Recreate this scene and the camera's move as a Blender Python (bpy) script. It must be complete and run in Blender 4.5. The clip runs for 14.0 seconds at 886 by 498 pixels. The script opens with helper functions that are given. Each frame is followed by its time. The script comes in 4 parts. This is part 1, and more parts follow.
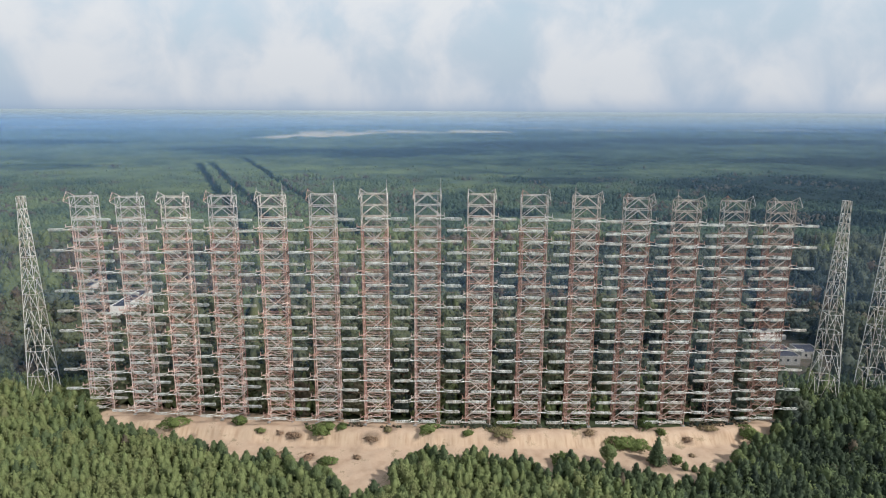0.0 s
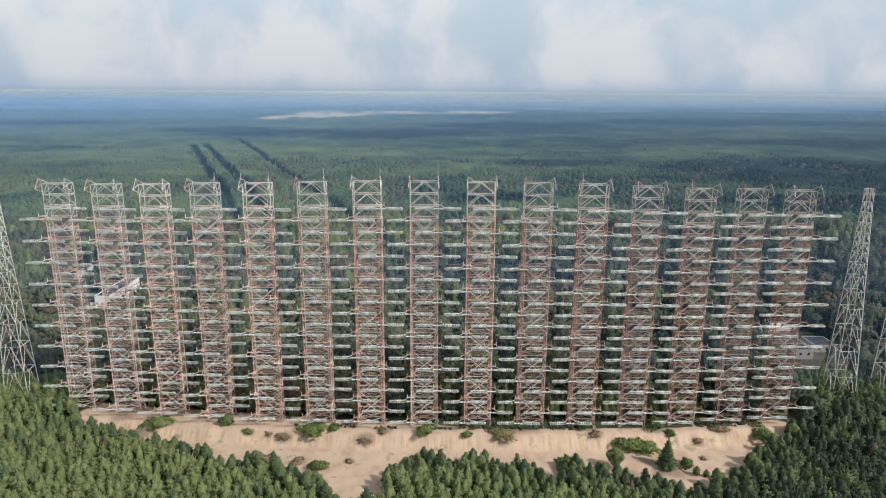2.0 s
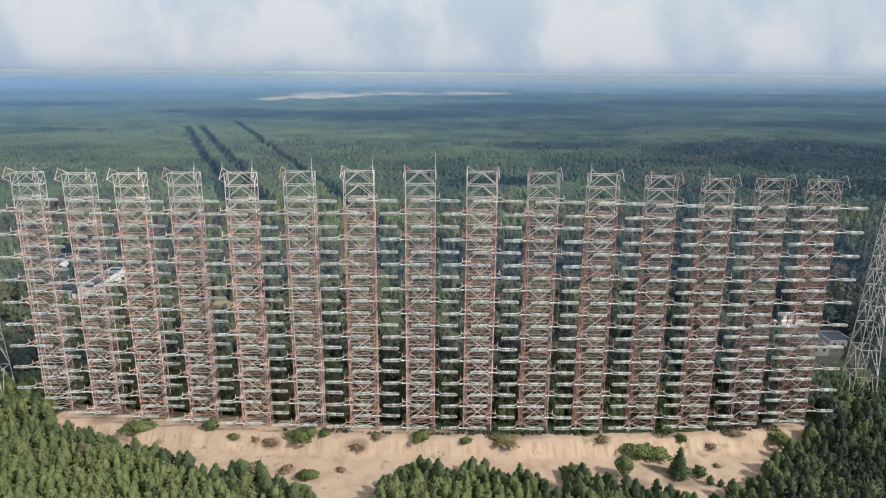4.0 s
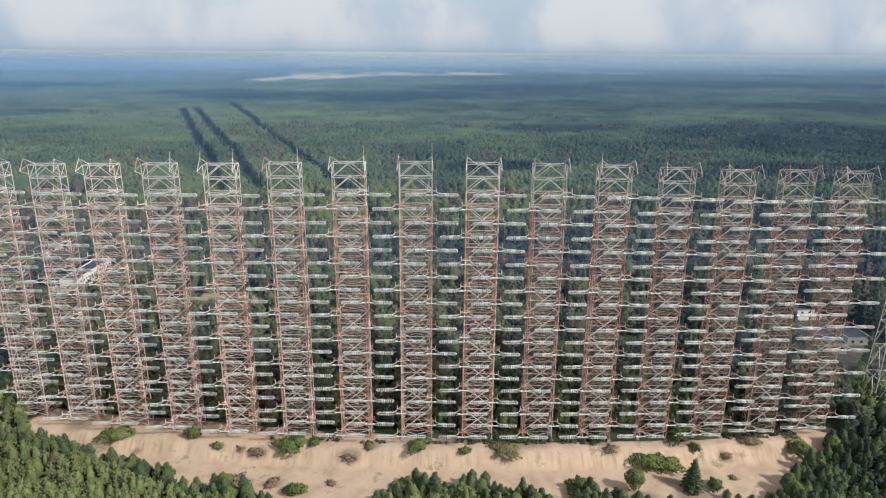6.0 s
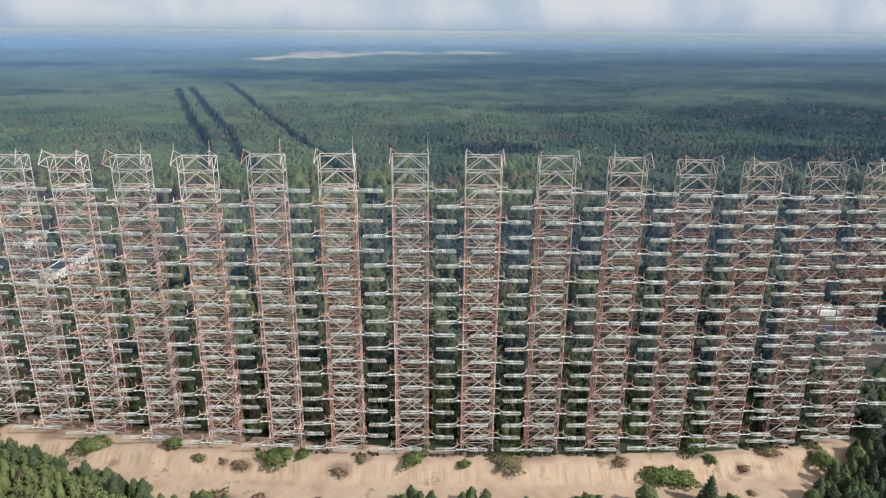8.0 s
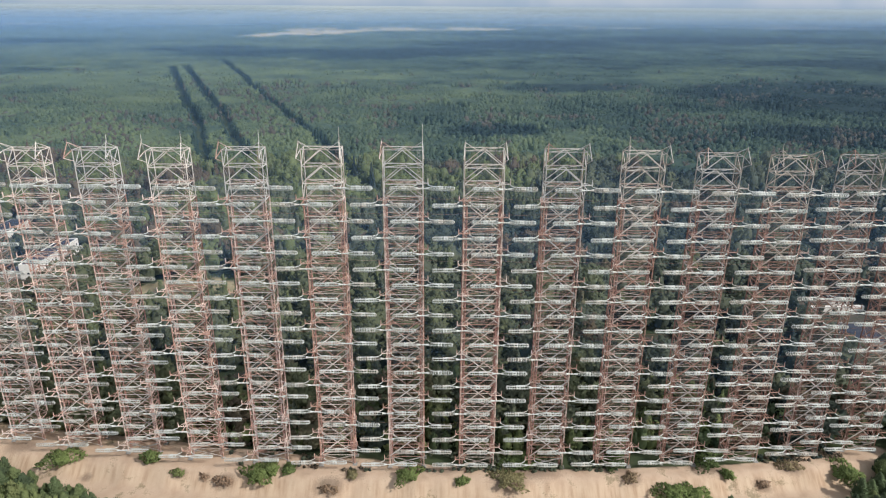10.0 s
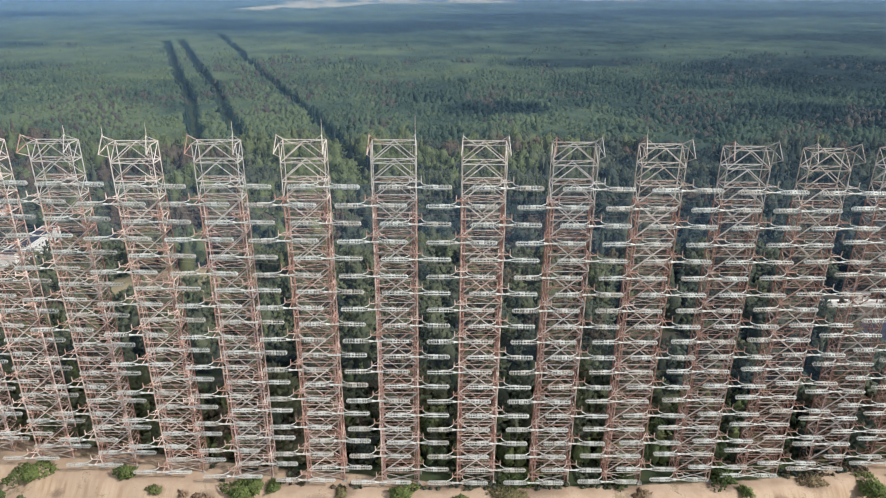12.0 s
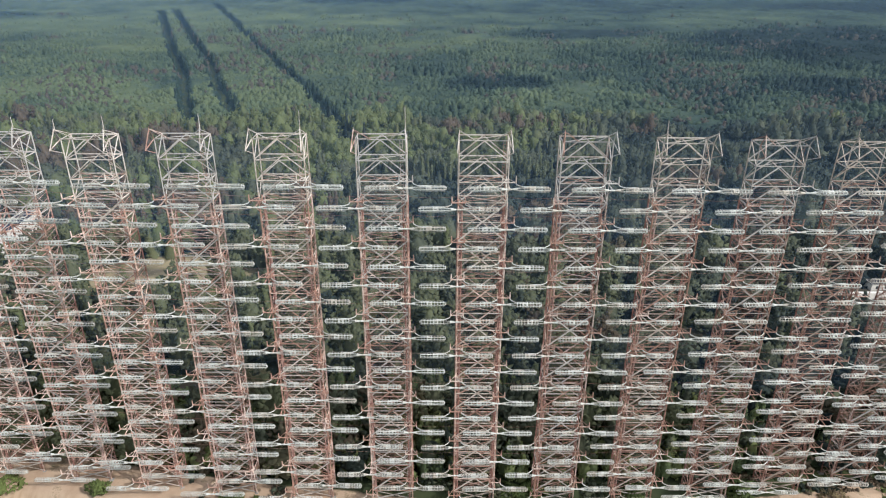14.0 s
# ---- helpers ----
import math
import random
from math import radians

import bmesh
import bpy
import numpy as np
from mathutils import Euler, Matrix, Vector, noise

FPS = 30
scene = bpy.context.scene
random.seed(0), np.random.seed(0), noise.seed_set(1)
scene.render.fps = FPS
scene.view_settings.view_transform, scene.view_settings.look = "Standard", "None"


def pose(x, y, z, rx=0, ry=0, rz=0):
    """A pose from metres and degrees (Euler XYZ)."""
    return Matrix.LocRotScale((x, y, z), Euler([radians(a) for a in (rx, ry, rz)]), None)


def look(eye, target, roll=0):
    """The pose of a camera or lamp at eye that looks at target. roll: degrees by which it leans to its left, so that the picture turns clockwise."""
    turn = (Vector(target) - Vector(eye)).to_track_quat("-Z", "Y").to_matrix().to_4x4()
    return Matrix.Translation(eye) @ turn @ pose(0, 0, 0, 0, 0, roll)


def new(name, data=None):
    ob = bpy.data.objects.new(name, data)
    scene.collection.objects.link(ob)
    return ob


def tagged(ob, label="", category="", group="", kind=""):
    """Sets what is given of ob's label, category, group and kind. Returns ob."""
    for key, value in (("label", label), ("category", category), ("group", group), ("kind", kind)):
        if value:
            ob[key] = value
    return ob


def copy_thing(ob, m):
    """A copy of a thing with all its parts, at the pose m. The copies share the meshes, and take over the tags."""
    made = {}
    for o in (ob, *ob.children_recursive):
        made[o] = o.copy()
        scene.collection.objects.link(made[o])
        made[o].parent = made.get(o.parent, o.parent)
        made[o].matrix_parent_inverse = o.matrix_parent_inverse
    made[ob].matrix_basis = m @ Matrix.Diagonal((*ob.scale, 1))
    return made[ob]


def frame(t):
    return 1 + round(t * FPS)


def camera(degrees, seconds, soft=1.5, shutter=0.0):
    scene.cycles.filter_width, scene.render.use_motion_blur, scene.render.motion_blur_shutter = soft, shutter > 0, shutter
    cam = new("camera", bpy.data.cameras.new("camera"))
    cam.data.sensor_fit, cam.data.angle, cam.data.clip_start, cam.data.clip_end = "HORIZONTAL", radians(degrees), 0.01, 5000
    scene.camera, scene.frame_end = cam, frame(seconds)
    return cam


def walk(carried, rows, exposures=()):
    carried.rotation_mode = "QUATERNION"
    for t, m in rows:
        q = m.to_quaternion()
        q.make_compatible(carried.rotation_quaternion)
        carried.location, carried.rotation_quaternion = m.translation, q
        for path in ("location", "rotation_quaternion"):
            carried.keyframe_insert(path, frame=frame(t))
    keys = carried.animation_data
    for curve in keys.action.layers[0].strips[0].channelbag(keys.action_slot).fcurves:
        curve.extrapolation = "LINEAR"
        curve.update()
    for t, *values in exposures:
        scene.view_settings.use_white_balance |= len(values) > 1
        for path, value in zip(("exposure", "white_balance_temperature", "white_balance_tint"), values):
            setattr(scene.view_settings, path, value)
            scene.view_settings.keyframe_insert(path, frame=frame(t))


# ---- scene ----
cam = camera(67.63, 14.0, soft=1.15)
# seconds, x, y, z in metres, pitch, yaw, roll in degrees
PATH = [
    (0.0, -0.000, 0.000, 128.364, -11.777, -0.068, -0.320),
    (1.0, 0.151, 8.194, 128.567, -12.603, -0.132, -0.346),
    (2.0, 0.354, 16.610, 128.783, -13.407, -0.186, -0.368),
    (3.0, 0.612, 25.216, 129.011, -14.199, -0.228, -0.386),
    (3.9, 0.889, 33.098, 129.229, -14.909, -0.255, -0.398),
    (4.7, 1.173, 40.195, 129.432, -15.544, -0.272, -0.405),
    (5.5, 1.489, 47.359, 129.642, -16.187, -0.282, -0.408),
    (6.5, 1.933, 56.385, 129.919, -17.011, -0.284, -0.409),
    (7.5, 2.431, 65.461, 130.207, -17.863, -0.274, -0.405),
    (8.2, 2.810, 71.826, 130.418, -18.483, -0.260, -0.400),
    (9.0, 3.277, 79.098, 130.666, -19.219, -0.238, -0.390),
    (9.7, 3.713, 85.447, 130.890, -19.890, -0.212, -0.380),
    (10.5, 4.244, 92.671, 131.155, -20.694, -0.176, -0.365),
    (11.5, 4.955, 101.631, 131.497, -21.760, -0.120, -0.342),
    (12.5, 5.718, 110.484, 131.852, -22.902, -0.052, -0.314),
    (13.3, 6.369, 117.468, 132.147, -23.878, 0.010, -0.288),
    (14.0, 6.966, 123.494, 132.411, -24.780, 0.070, -0.264),
]
walk(cam, [(t, pose(x, y, z, 90 + pitch, roll, yaw)) for t, x, y, z, pitch, yaw, roll in PATH])

# ---- world, sun, exposure ----
SUN_EL, SUN_AZ = 40.0, 58.0        # degrees above the ground; clockwise from the opposite of the view (-y) towards +x
sun_dir = Vector((math.sin(radians(SUN_AZ)) * math.cos(radians(SUN_EL)),
                  -math.cos(radians(SUN_AZ)) * math.cos(radians(SUN_EL)), math.sin(radians(SUN_EL))))
sun = new("sun", bpy.data.lights.new("sun", "SUN"))
sun.data.energy, sun.data.angle, sun.data.color = 3.75, radians(1.2), (1.0, 0.955, 0.90)
sun.matrix_world = look((300, -300, 500), Vector((300, -300, 500)) - sun_dir)
scene.view_settings.exposure = 0.0


def nodes_of(tree):
    tree.nodes.clear()
    return tree.nodes, tree.links


def node(tree, kind, inputs=None, **props):
    """A node with its properties and its input values (numbers, colours or sockets to link)."""
    n = tree.nodes.new(kind)
    for key, value in props.items():
        setattr(n, key, value)
    for key, value in (inputs or {}).items():
        if isinstance(value, bpy.types.NodeSocket):
            tree.links.new(value, n.inputs[key])
        else:
            n.inputs[key].default_value = value
    return n


def ramp(tree, fac, stops, mode="LINEAR"):
    n = tree.nodes.new("ShaderNodeValToRGB")
    n.color_ramp.interpolation = mode
    while len(n.color_ramp.elements) < len(stops):
        n.color_ramp.elements.new(0.5)
    for e, (at, col) in zip(n.color_ramp.elements, stops):
        e.position, e.color = at, (*col, 1) if len(col) == 3 else col
    tree.links.new(fac, n.inputs["Fac"])
    return n.outputs["Color"]


def mix(tree, fac, a, b, blend="MIX"):
    n = tree.nodes.new("ShaderNodeMix")
    n.data_type, n.blend_type = "RGBA", blend
    for key, value in ((0, fac), (6, a), (7, b)):
        if isinstance(value, bpy.types.NodeSocket):
            tree.links.new(value, n.inputs[key])
        else:
            n.inputs[key].default_value = (*value, 1) if isinstance(value, tuple) and len(value) == 3 else value
    return n.outputs[2]


def math_node(tree, op, a, b=0.0, c=None):
    n = tree.nodes.new("ShaderNodeMath")
    n.operation = op
    for i, v in enumerate((a, b) if c is None else (a, b, c)):
        if isinstance(v, bpy.types.NodeSocket):
            tree.links.new(v, n.inputs[i])
        else:
            n.inputs[i].default_value = v
    return n.outputs[0]


world = bpy.data.worlds.new("sky")
scene.world = world
world.use_nodes = True
wt = world.node_tree
nodes_of(wt)
sky = node(wt, "ShaderNodeTexSky", sky_type="NISHITA", sun_disc=False, sun_elevation=radians(SUN_EL),
           sun_rotation=radians(180 - SUN_AZ), altitude=100, air_density=1.3, dust_density=2.5)
ray = node(wt, "ShaderNodeTexCoord")
xyz = node(wt, "ShaderNodeSeparateXYZ", {0: ray.outputs["Generated"]})
stretch = node(wt, "ShaderNodeMapping", {"Vector": ray.outputs["Generated"], "Scale": (1.0, 1.0, 0.9), "Location": (0.31, 0.0, 0.12)})
puffs = node(wt, "ShaderNodeTexNoise", {"Vector": stretch.outputs[0], "Scale": 9.0, "Detail": 8.0, "Roughness": 0.52, "Distortion": 0.35})
puff = ramp(wt, puffs.outputs["Fac"], [(0.30, (0, 0, 0)), (0.58, (1, 1, 1))], "EASE")
rise = math_node(wt, "MULTIPLY", xyz.outputs["Z"], 6.0)
lift = ramp(wt, rise, [(0.0, (0.35, 0.35, 0.35)), (0.03, (0.60, 0.60, 0.60)), (0.12, (1, 1, 1)), (1.0, (0.9, 0.9, 0.9))], "EASE")
cover = math_node(wt, "MULTIPLY", puff, lift)
shade = ramp(wt, puffs.outputs["Fac"], [(0.36, (4.0, 4.45, 5.05)), (0.62, (5.05, 5.2, 5.4))])
base = mix(wt, ramp(wt, xyz.outputs["Z"], [(0.0, (0.95, 0.95, 0.95)), (0.10, (0.80, 0.80, 0.80)), (0.4, (0.15, 0.15, 0.15))]), sky.outputs[0], (3.5, 4.25, 5.1))
clouded = mix(wt, 1.0, mix(wt, cover, base, shade), ramp(wt, rise, [(0.0, (0.66, 0.715, 0.79)), (0.05, (0.78, 0.81, 0.86)), (0.16, (0.86, 0.88, 0.91)), (0.84, (1.04, 1.04, 1.04))]), "MULTIPLY")
back = node(wt, "ShaderNodeBackground", {"Color": clouded, "Strength": 0.148})
out = node(wt, "ShaderNodeOutputWorld", {"Surface": back.outputs[0]})


# ---- materials ----
def material(name):
    m = bpy.data.materials.new(name)
    m.use_nodes = True
    nodes_of(m.node_tree)
    return m, m.node_tree


def surface(m, tree, color, rough=0.8, metal=0.0, bump=None, depth=0.05, strength=0.4, spec=0.3):
    b = node(tree, "ShaderNodeBsdfPrincipled", {"Roughness": rough, "Metallic": metal, "Specular IOR Level": spec})
    if isinstance(color, bpy.types.NodeSocket):
        tree.links.new(color, b.inputs["Base Color"])
    else:
        b.inputs["Base Color"].default_value = (*color, 1)
    if bump is not None:
        n = node(tree, "ShaderNodeBump", {"Height": bump, "Distance": depth, "Strength": strength})
        tree.links.new(n.outputs[0], b.inputs["Normal"])
    node(tree, "ShaderNodeOutputMaterial", {"Surface": b.outputs[0]})
    return m


def coords(tree, scale=1.0):
    g = node(tree, "ShaderNodeNewGeometry")
    return node(tree, "ShaderNodeVectorMath", {0: g.outputs["Position"], 1: (scale, scale, scale)}, operation="MULTIPLY").outputs[0]


def noise_of(tree, scale, detail=4.0, rough=0.55):
    return node(tree, "ShaderNodeTexNoise", {"Vector": coords(tree), "Scale": scale, "Detail": detail, "Roughness": rough}).outputs["Fac"]


def steel(name, light, mid, rust, amount, row_share=1.0):
    """Weathered lattice steel: paint or zinc with rust that differs from member to member."""
    m, t = material(name)
    rnd = node(t, "ShaderNodeObjectInfo").outputs["Random"]
    paint = ramp(t, rnd, [(0.0, light), (0.55, mid), (1.0, light)])
    blotch = noise_of(t, 0.55, 5.0, 0.65)
    fine = noise_of(t, 7.0, 3.0)
    edge = math_node(t, "ADD", math_node(t, "MULTIPLY", rnd, 0.22), math_node(t, "MULTIPLY", fine, 0.2))
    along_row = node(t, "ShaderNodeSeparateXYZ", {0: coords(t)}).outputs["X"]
    rot = math_node(t, "ADD", math_node(t, "ADD", blotch, edge), math_node(t, "MULTIPLY", along_row, 0.0006 * row_share))
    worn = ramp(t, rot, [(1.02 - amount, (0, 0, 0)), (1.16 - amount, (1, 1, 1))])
    # tone scaled along x: lighter at the -x end, darker towards +x
    row_tone = ramp(t, math_node(t, "ADD", math_node(t, "MULTIPLY_ADD", along_row, 0.0035, 0.42), math_node(t, "MULTIPLY", noise_of(t, 0.03, 3.0), 0.3)),
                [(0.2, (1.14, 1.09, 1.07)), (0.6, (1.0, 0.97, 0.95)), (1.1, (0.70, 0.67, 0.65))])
    col = mix(t, row_share, mix(t, worn, paint, rust), row_tone, "MULTIPLY")
    return surface(m, t, col, 0.62, 0.15, fine, 0.01, 0.3)


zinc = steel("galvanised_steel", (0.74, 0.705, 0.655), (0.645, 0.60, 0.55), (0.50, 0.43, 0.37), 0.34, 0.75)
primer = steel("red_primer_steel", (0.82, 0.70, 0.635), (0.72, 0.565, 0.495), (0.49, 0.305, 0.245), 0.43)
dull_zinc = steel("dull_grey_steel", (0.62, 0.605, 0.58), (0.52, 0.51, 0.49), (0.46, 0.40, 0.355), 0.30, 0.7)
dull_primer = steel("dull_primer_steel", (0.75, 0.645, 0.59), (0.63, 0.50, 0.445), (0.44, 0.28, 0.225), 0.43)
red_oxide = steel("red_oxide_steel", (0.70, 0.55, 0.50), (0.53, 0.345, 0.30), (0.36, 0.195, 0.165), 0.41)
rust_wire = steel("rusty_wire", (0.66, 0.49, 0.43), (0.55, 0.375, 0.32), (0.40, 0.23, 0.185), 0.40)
cage_white = steel("whitened_cage_wire", (0.67, 0.69, 0.66), (0.58, 0.605, 0.575), (0.56, 0.52, 0.46), 0.32, 0.0)
tower_steel = steel("weathered_grey_steel", (0.78, 0.77, 0.72), (0.64, 0.63, 0.59), (0.50, 0.43, 0.35), 0.36, 0.0)

concrete, t = material("concrete")
surface(concrete, t, ramp(t, noise_of(t, 0.9, 6.0, 0.65), [(0.3, (0.22, 0.215, 0.20)), (0.7, (0.42, 0.41, 0.385))]), 0.9, 0, noise_of(t, 6.0), 0.02)

whitewash, t = material("whitewashed_brick")
surface(whitewash, t, ramp(t, noise_of(t, 0.7, 6.0, 0.7), [(0.28, (0.62, 0.58, 0.52)), (0.45, (0.80, 0.77, 0.72)), (0.8, (0.84, 0.82, 0.78))]), 0.88, 0, noise_of(t, 8.0), 0.02)

bitumen, t = material("roof_felt")
surface(bitumen, t, ramp(t, noise_of(t, 0.35, 6.0, 0.7), [(0.3, (0.022, 0.026, 0.042)), (0.7, (0.055, 0.060, 0.080))]), 0.85, 0, noise_of(t, 5.0), 0.02)

glass_dark, t = material("dark_window_glass")
surface(glass_dark, t, (0.03, 0.035, 0.04), 0.15, 0, spec=0.5)

rusty_sheet, t = material("rusty_sheet")
surface(rusty_sheet, t, ramp(t, noise_of(t, 1.5, 5.0), [(0.3, (0.16, 0.07, 0.045)), (0.7, (0.36, 0.17, 0.10))]), 0.8, 0.1, noise_of(t, 9.0), 0.01)

bark, t = material("pine_bark")
surface(bark, t, ramp(t, noise_of(t, 3.0, 5.0), [(0.3, (0.09, 0.06, 0.045)), (0.7, (0.24, 0.15, 0.10))]), 0.95, 0, noise_of(t, 12.0), 0.02)


def foliage(name, stops, spread=0.5):
    """Leaf and needle colour: a tint that each tree carries, varied clump by clump."""
    m, t = material(name)
    tint = node(t, "ShaderNodeAttribute", attribute_name="tint").outputs["Fac"]
    island = node(t, "ShaderNodeNewGeometry").outputs["Random Per Island"]
    rnd = node(t, "ShaderNodeObjectInfo").outputs["Random"]
    f = math_node(t, "ADD", tint, math_node(t, "MULTIPLY", math_node(t, "SUBTRACT", rnd, 0.5), 0.10))
    col = ramp(t, f, stops)
    lit = math_node(t, "ADD", math_node(t, "MULTIPLY", island, spread), 1.0 - spread / 2)
    col = mix(t, 1.0, col, node(t, "ShaderNodeCombineColor", {0: lit, 1: lit, 2: lit}).outputs[0], "MULTIPLY")
    b = node(t, "ShaderNodeBsdfPrincipled", {"Base Color": col, "Roughness": 0.7, "Specular IOR Level": 0.25})
    thin = node(t, "ShaderNodeBsdfTranslucent", {"Color": col})
    both = node(t, "ShaderNodeMixShader", {0: 0.42, 1: b.outputs[0], 2: thin.outputs[0]})
    node(t, "ShaderNodeOutputMaterial", {"Surface": both.outputs[0]})
    return m


LEAF = [(0.0, (0.025, 0.041, 0.042)), (0.25, (0.070, 0.095, 0.077)), (0.52, (0.120, 0.142, 0.098)),
        (0.72, (0.150, 0.168, 0.108)), (0.82, (0.190, 0.230, 0.100)), (0.92, (0.172, 0.156, 0.108)), (1.0, (0.165, 0.132, 0.094))]
YOUNG = [(0.0, (0.024, 0.040, 0.031)), (0.25, (0.074, 0.108, 0.067)), (0.52, (0.146, 0.198, 0.096)),
         (0.72, (0.222, 0.274, 0.116)), (0.82, (0.240, 0.276, 0.118)), (0.92, (0.170, 0.160, 0.108)), (1.0, (0.150, 0.126, 0.090))]
FAR = [(0.0, (0.024, 0.047, 0.041)), (0.25, (0.058, 0.098, 0.072)), (0.52, (0.112, 0.162, 0.100)), (0.8, (0.185, 0.240, 0.120)), (0.84, (0.185, 0.240, 0.120)), (0.92, (0.150, 0.146, 0.105)), (1.0, (0.135, 0.122, 0.095))]
SHRUB = [(0.0, (0.075, 0.110, 0.045)), (0.5, (0.140, 0.195, 0.072)), (0.8, (0.200, 0.255, 0.090)), (1.0, (0.340, 0.240, 0.165))]
needles = foliage("needles_and_leaves", LEAF, 0.28)
young_needles = foliage("young_pine_needles", YOUNG, 0.42)
far_needles = foliage("far_forest_needles", FAR, 0.10)
shrub_leaves = foliage("shrub_leaves", SHRUB, 0.65)


# ---- layout ----
BAY, TOP, HALF, DEPTH, REACH = 4.365, 95.2, 5.01, 4.2, 3.5
# the masts along the row, and the gently domed terrace that they stand on
ROW_X = [-149.34, -128.36, -108.07, -87.58, -66.87, -46.36, -26.02, -5.42, 15.19, 35.77, 56.13, 76.52, 97.18, 117.81, 138.22]
ROW_Y = [272.45, 268.33, 264.1, 260.22, 256.68, 254.01, 251.97, 250.96, 250.87, 251.32, 252.48, 254.48, 257.53, 261.02, 264.53]
ROW_Z = [-2.36, -2.0, -1.27, -0.32, 0.29, 1.2, 1.85, 2.11, 2.02, 1.72, 1.15, 0.24, -0.9, -1.44, -2.31]
MASTS = len(ROW_X)


def row_y(x):
    """The front line of the antenna row."""
    return np.interp(x, [-260] + ROW_X + [260], [292.0] + ROW_Y + [286.0])


def dome(x):
    """Height of the terrace along the row."""
    return np.interp(x, ROW_X, ROW_Z)


def smooth(e0, e1, v):
    u = np.clip((v - e0) / (e1 - e0), 0, 1)
    return u * u * (3 - 2 * u)


def lattice_noise(x, y, cell, seed):
    """Value noise on a lattice, 0 to 1, for arrays."""
    gx, gy = x / cell, y / cell
    ix, iy = np.floor(gx).astype(np.int64), np.floor(gy).astype(np.int64)
    fx, fy = gx - ix, gy - iy
    fx, fy = fx * fx * (3 - 2 * fx), fy * fy * (3 - 2 * fy)

    def corner(a, b):
        n = (a * 374761393 + b * 668265263 + seed * 974634) & 0xFFFFFFFF
        n = ((n ^ (n >> 13)) * 1274126177) & 0xFFFFFFFF
        return ((n ^ (n >> 16)) & 0xFFFF) / 65535.0

    return (corner(ix, iy) * (1 - fx) + corner(ix + 1, iy) * fx) * (1 - fy) + (corner(ix, iy + 1) * (1 - fx) + corner(ix + 1, iy + 1) * fx) * fy


def wander(x, y, cell, seed):
    return 0.6 * lattice_noise(x, y, cell, seed) + 0.4 * lattice_noise(x, y, cell / 2.7, seed + 5)


# front edge of the open sand: x, y of the forest's border
EDGE_X = [-269, -199, -162, -142, -124, -113, -104, -95, -88, -74, -58, -42, -33, -26, -19, -16, -7, 5, 14, 26, 41, 49, 61, 70, 80, 88, 98, 112, 122, 129, 144, 158, 201, 303]
EDGE_Y = [284, 282, 272, 262, 256, 251, 247, 241, 238, 232, 228, 219, 206, 203, 208, 226, 231, 229, 231, 224, 219, 227, 221, 222, 216, 215, 222, 231, 240, 248, 260, 269, 280, 289]


def height(x, y):
    """Ground height: the array's terrace, its sandy bank, the lower ground before it."""
    yf = row_y(x)
    lip = yf - 4.6 + 1.6 * (lattice_noise(x, x * 0, 7.0, 3) - 0.5)
    down = 1 - smooth(0, 1, (y - (lip - 7.5)) / 7.5)
    low = -4.3 + 1.1 * (wander(x, y, 14.0, 11) - 0.5) + 0.5 * (lattice_noise(x, y, 3.5, 17) - 0.5)
    z = down * low
    gully = np.maximum(0, lattice_noise(x + 1.5 * lattice_noise(x, y, 5.0, 91), x * 0 + 40, 2.6, 23) - 0.5) * 2.2
    z = z - gully * 1.5 * np.clip(2.2 * lattice_noise(x, x * 0 + 9, 17.0, 67) - 0.6, 0, 1) * np.clip(4 * down * (1 - down), 0, 1)
    z = z + 0.25 * (lattice_noise(x, y, 6.0, 29) - 0.5) * (1 - down)
    return z + dome(x) * smooth(150, 205, y) * (1 - smooth(12, 70, y - yf))


def strip(x, y, pts, wide):
    """True within a strip along a polyline."""
    hit = np.zeros(x.shape, bool)
    for (x0, y0), (x1, y1) in zip(pts, pts[1:]):
        dx, dy = x1 - x0, y1 - y0
        u = np.clip(((x - x0) * dx + (y - y0) * dy) / (dx * dx + dy * dy), 0, 1)
        hit |= np.hypot(x - x0 - u * dx, y - y0 - u * dy) < wide
    return hit


CUTS = [([(-185, 620), (-221, 706), (-271, 843), (-345, 1010), (-528, 1450), (-560, 1530)], 4.5),
        ([(-160, 650), (-184, 707), (-230, 817), (-262, 910), (-350, 1105), (-535, 1540)], 4.5),
        ([(-45, 540), (-59, 578), (-83, 655), (-130, 780), (-205, 960), (-320, 1235), (-345, 1310), (-518, 1730)], 3.5)]


def meadow(x, y):
    """True on the dry meadow behind the row."""
    return ((x + 112) / 40) ** 2 + ((y - 378) / 24) ** 2 < 1.25 * wander(x, y, 14.0, 77) + 0.35


GLADES = [(-144, 378, 12, 6), (-157, 415, 13, 8), (-150.3, 385.7, 14, 7), (-215.5, 377.2, 22, 11), (109.1, 339.7, 14, 7), (-70.9, 396.0, 12, 7), (-124.0, 356.1, 16, 5), (60.6, 354.3, 10, 6),
         (-30.6, 343.0, 14, 6), (19.9, 312.2, 12, 5)]


def glade(x, y):
    """True where low bright shrubs grow in place of trees."""
    hit = np.zeros(x.shape, bool)
    for cx, cy, rx, ry in GLADES:
        hit |= ((x - cx) / rx) ** 2 + ((y - cy) / ry) ** 2 < 0.5 + wander(x, y, 8.0, 97)
    return hit


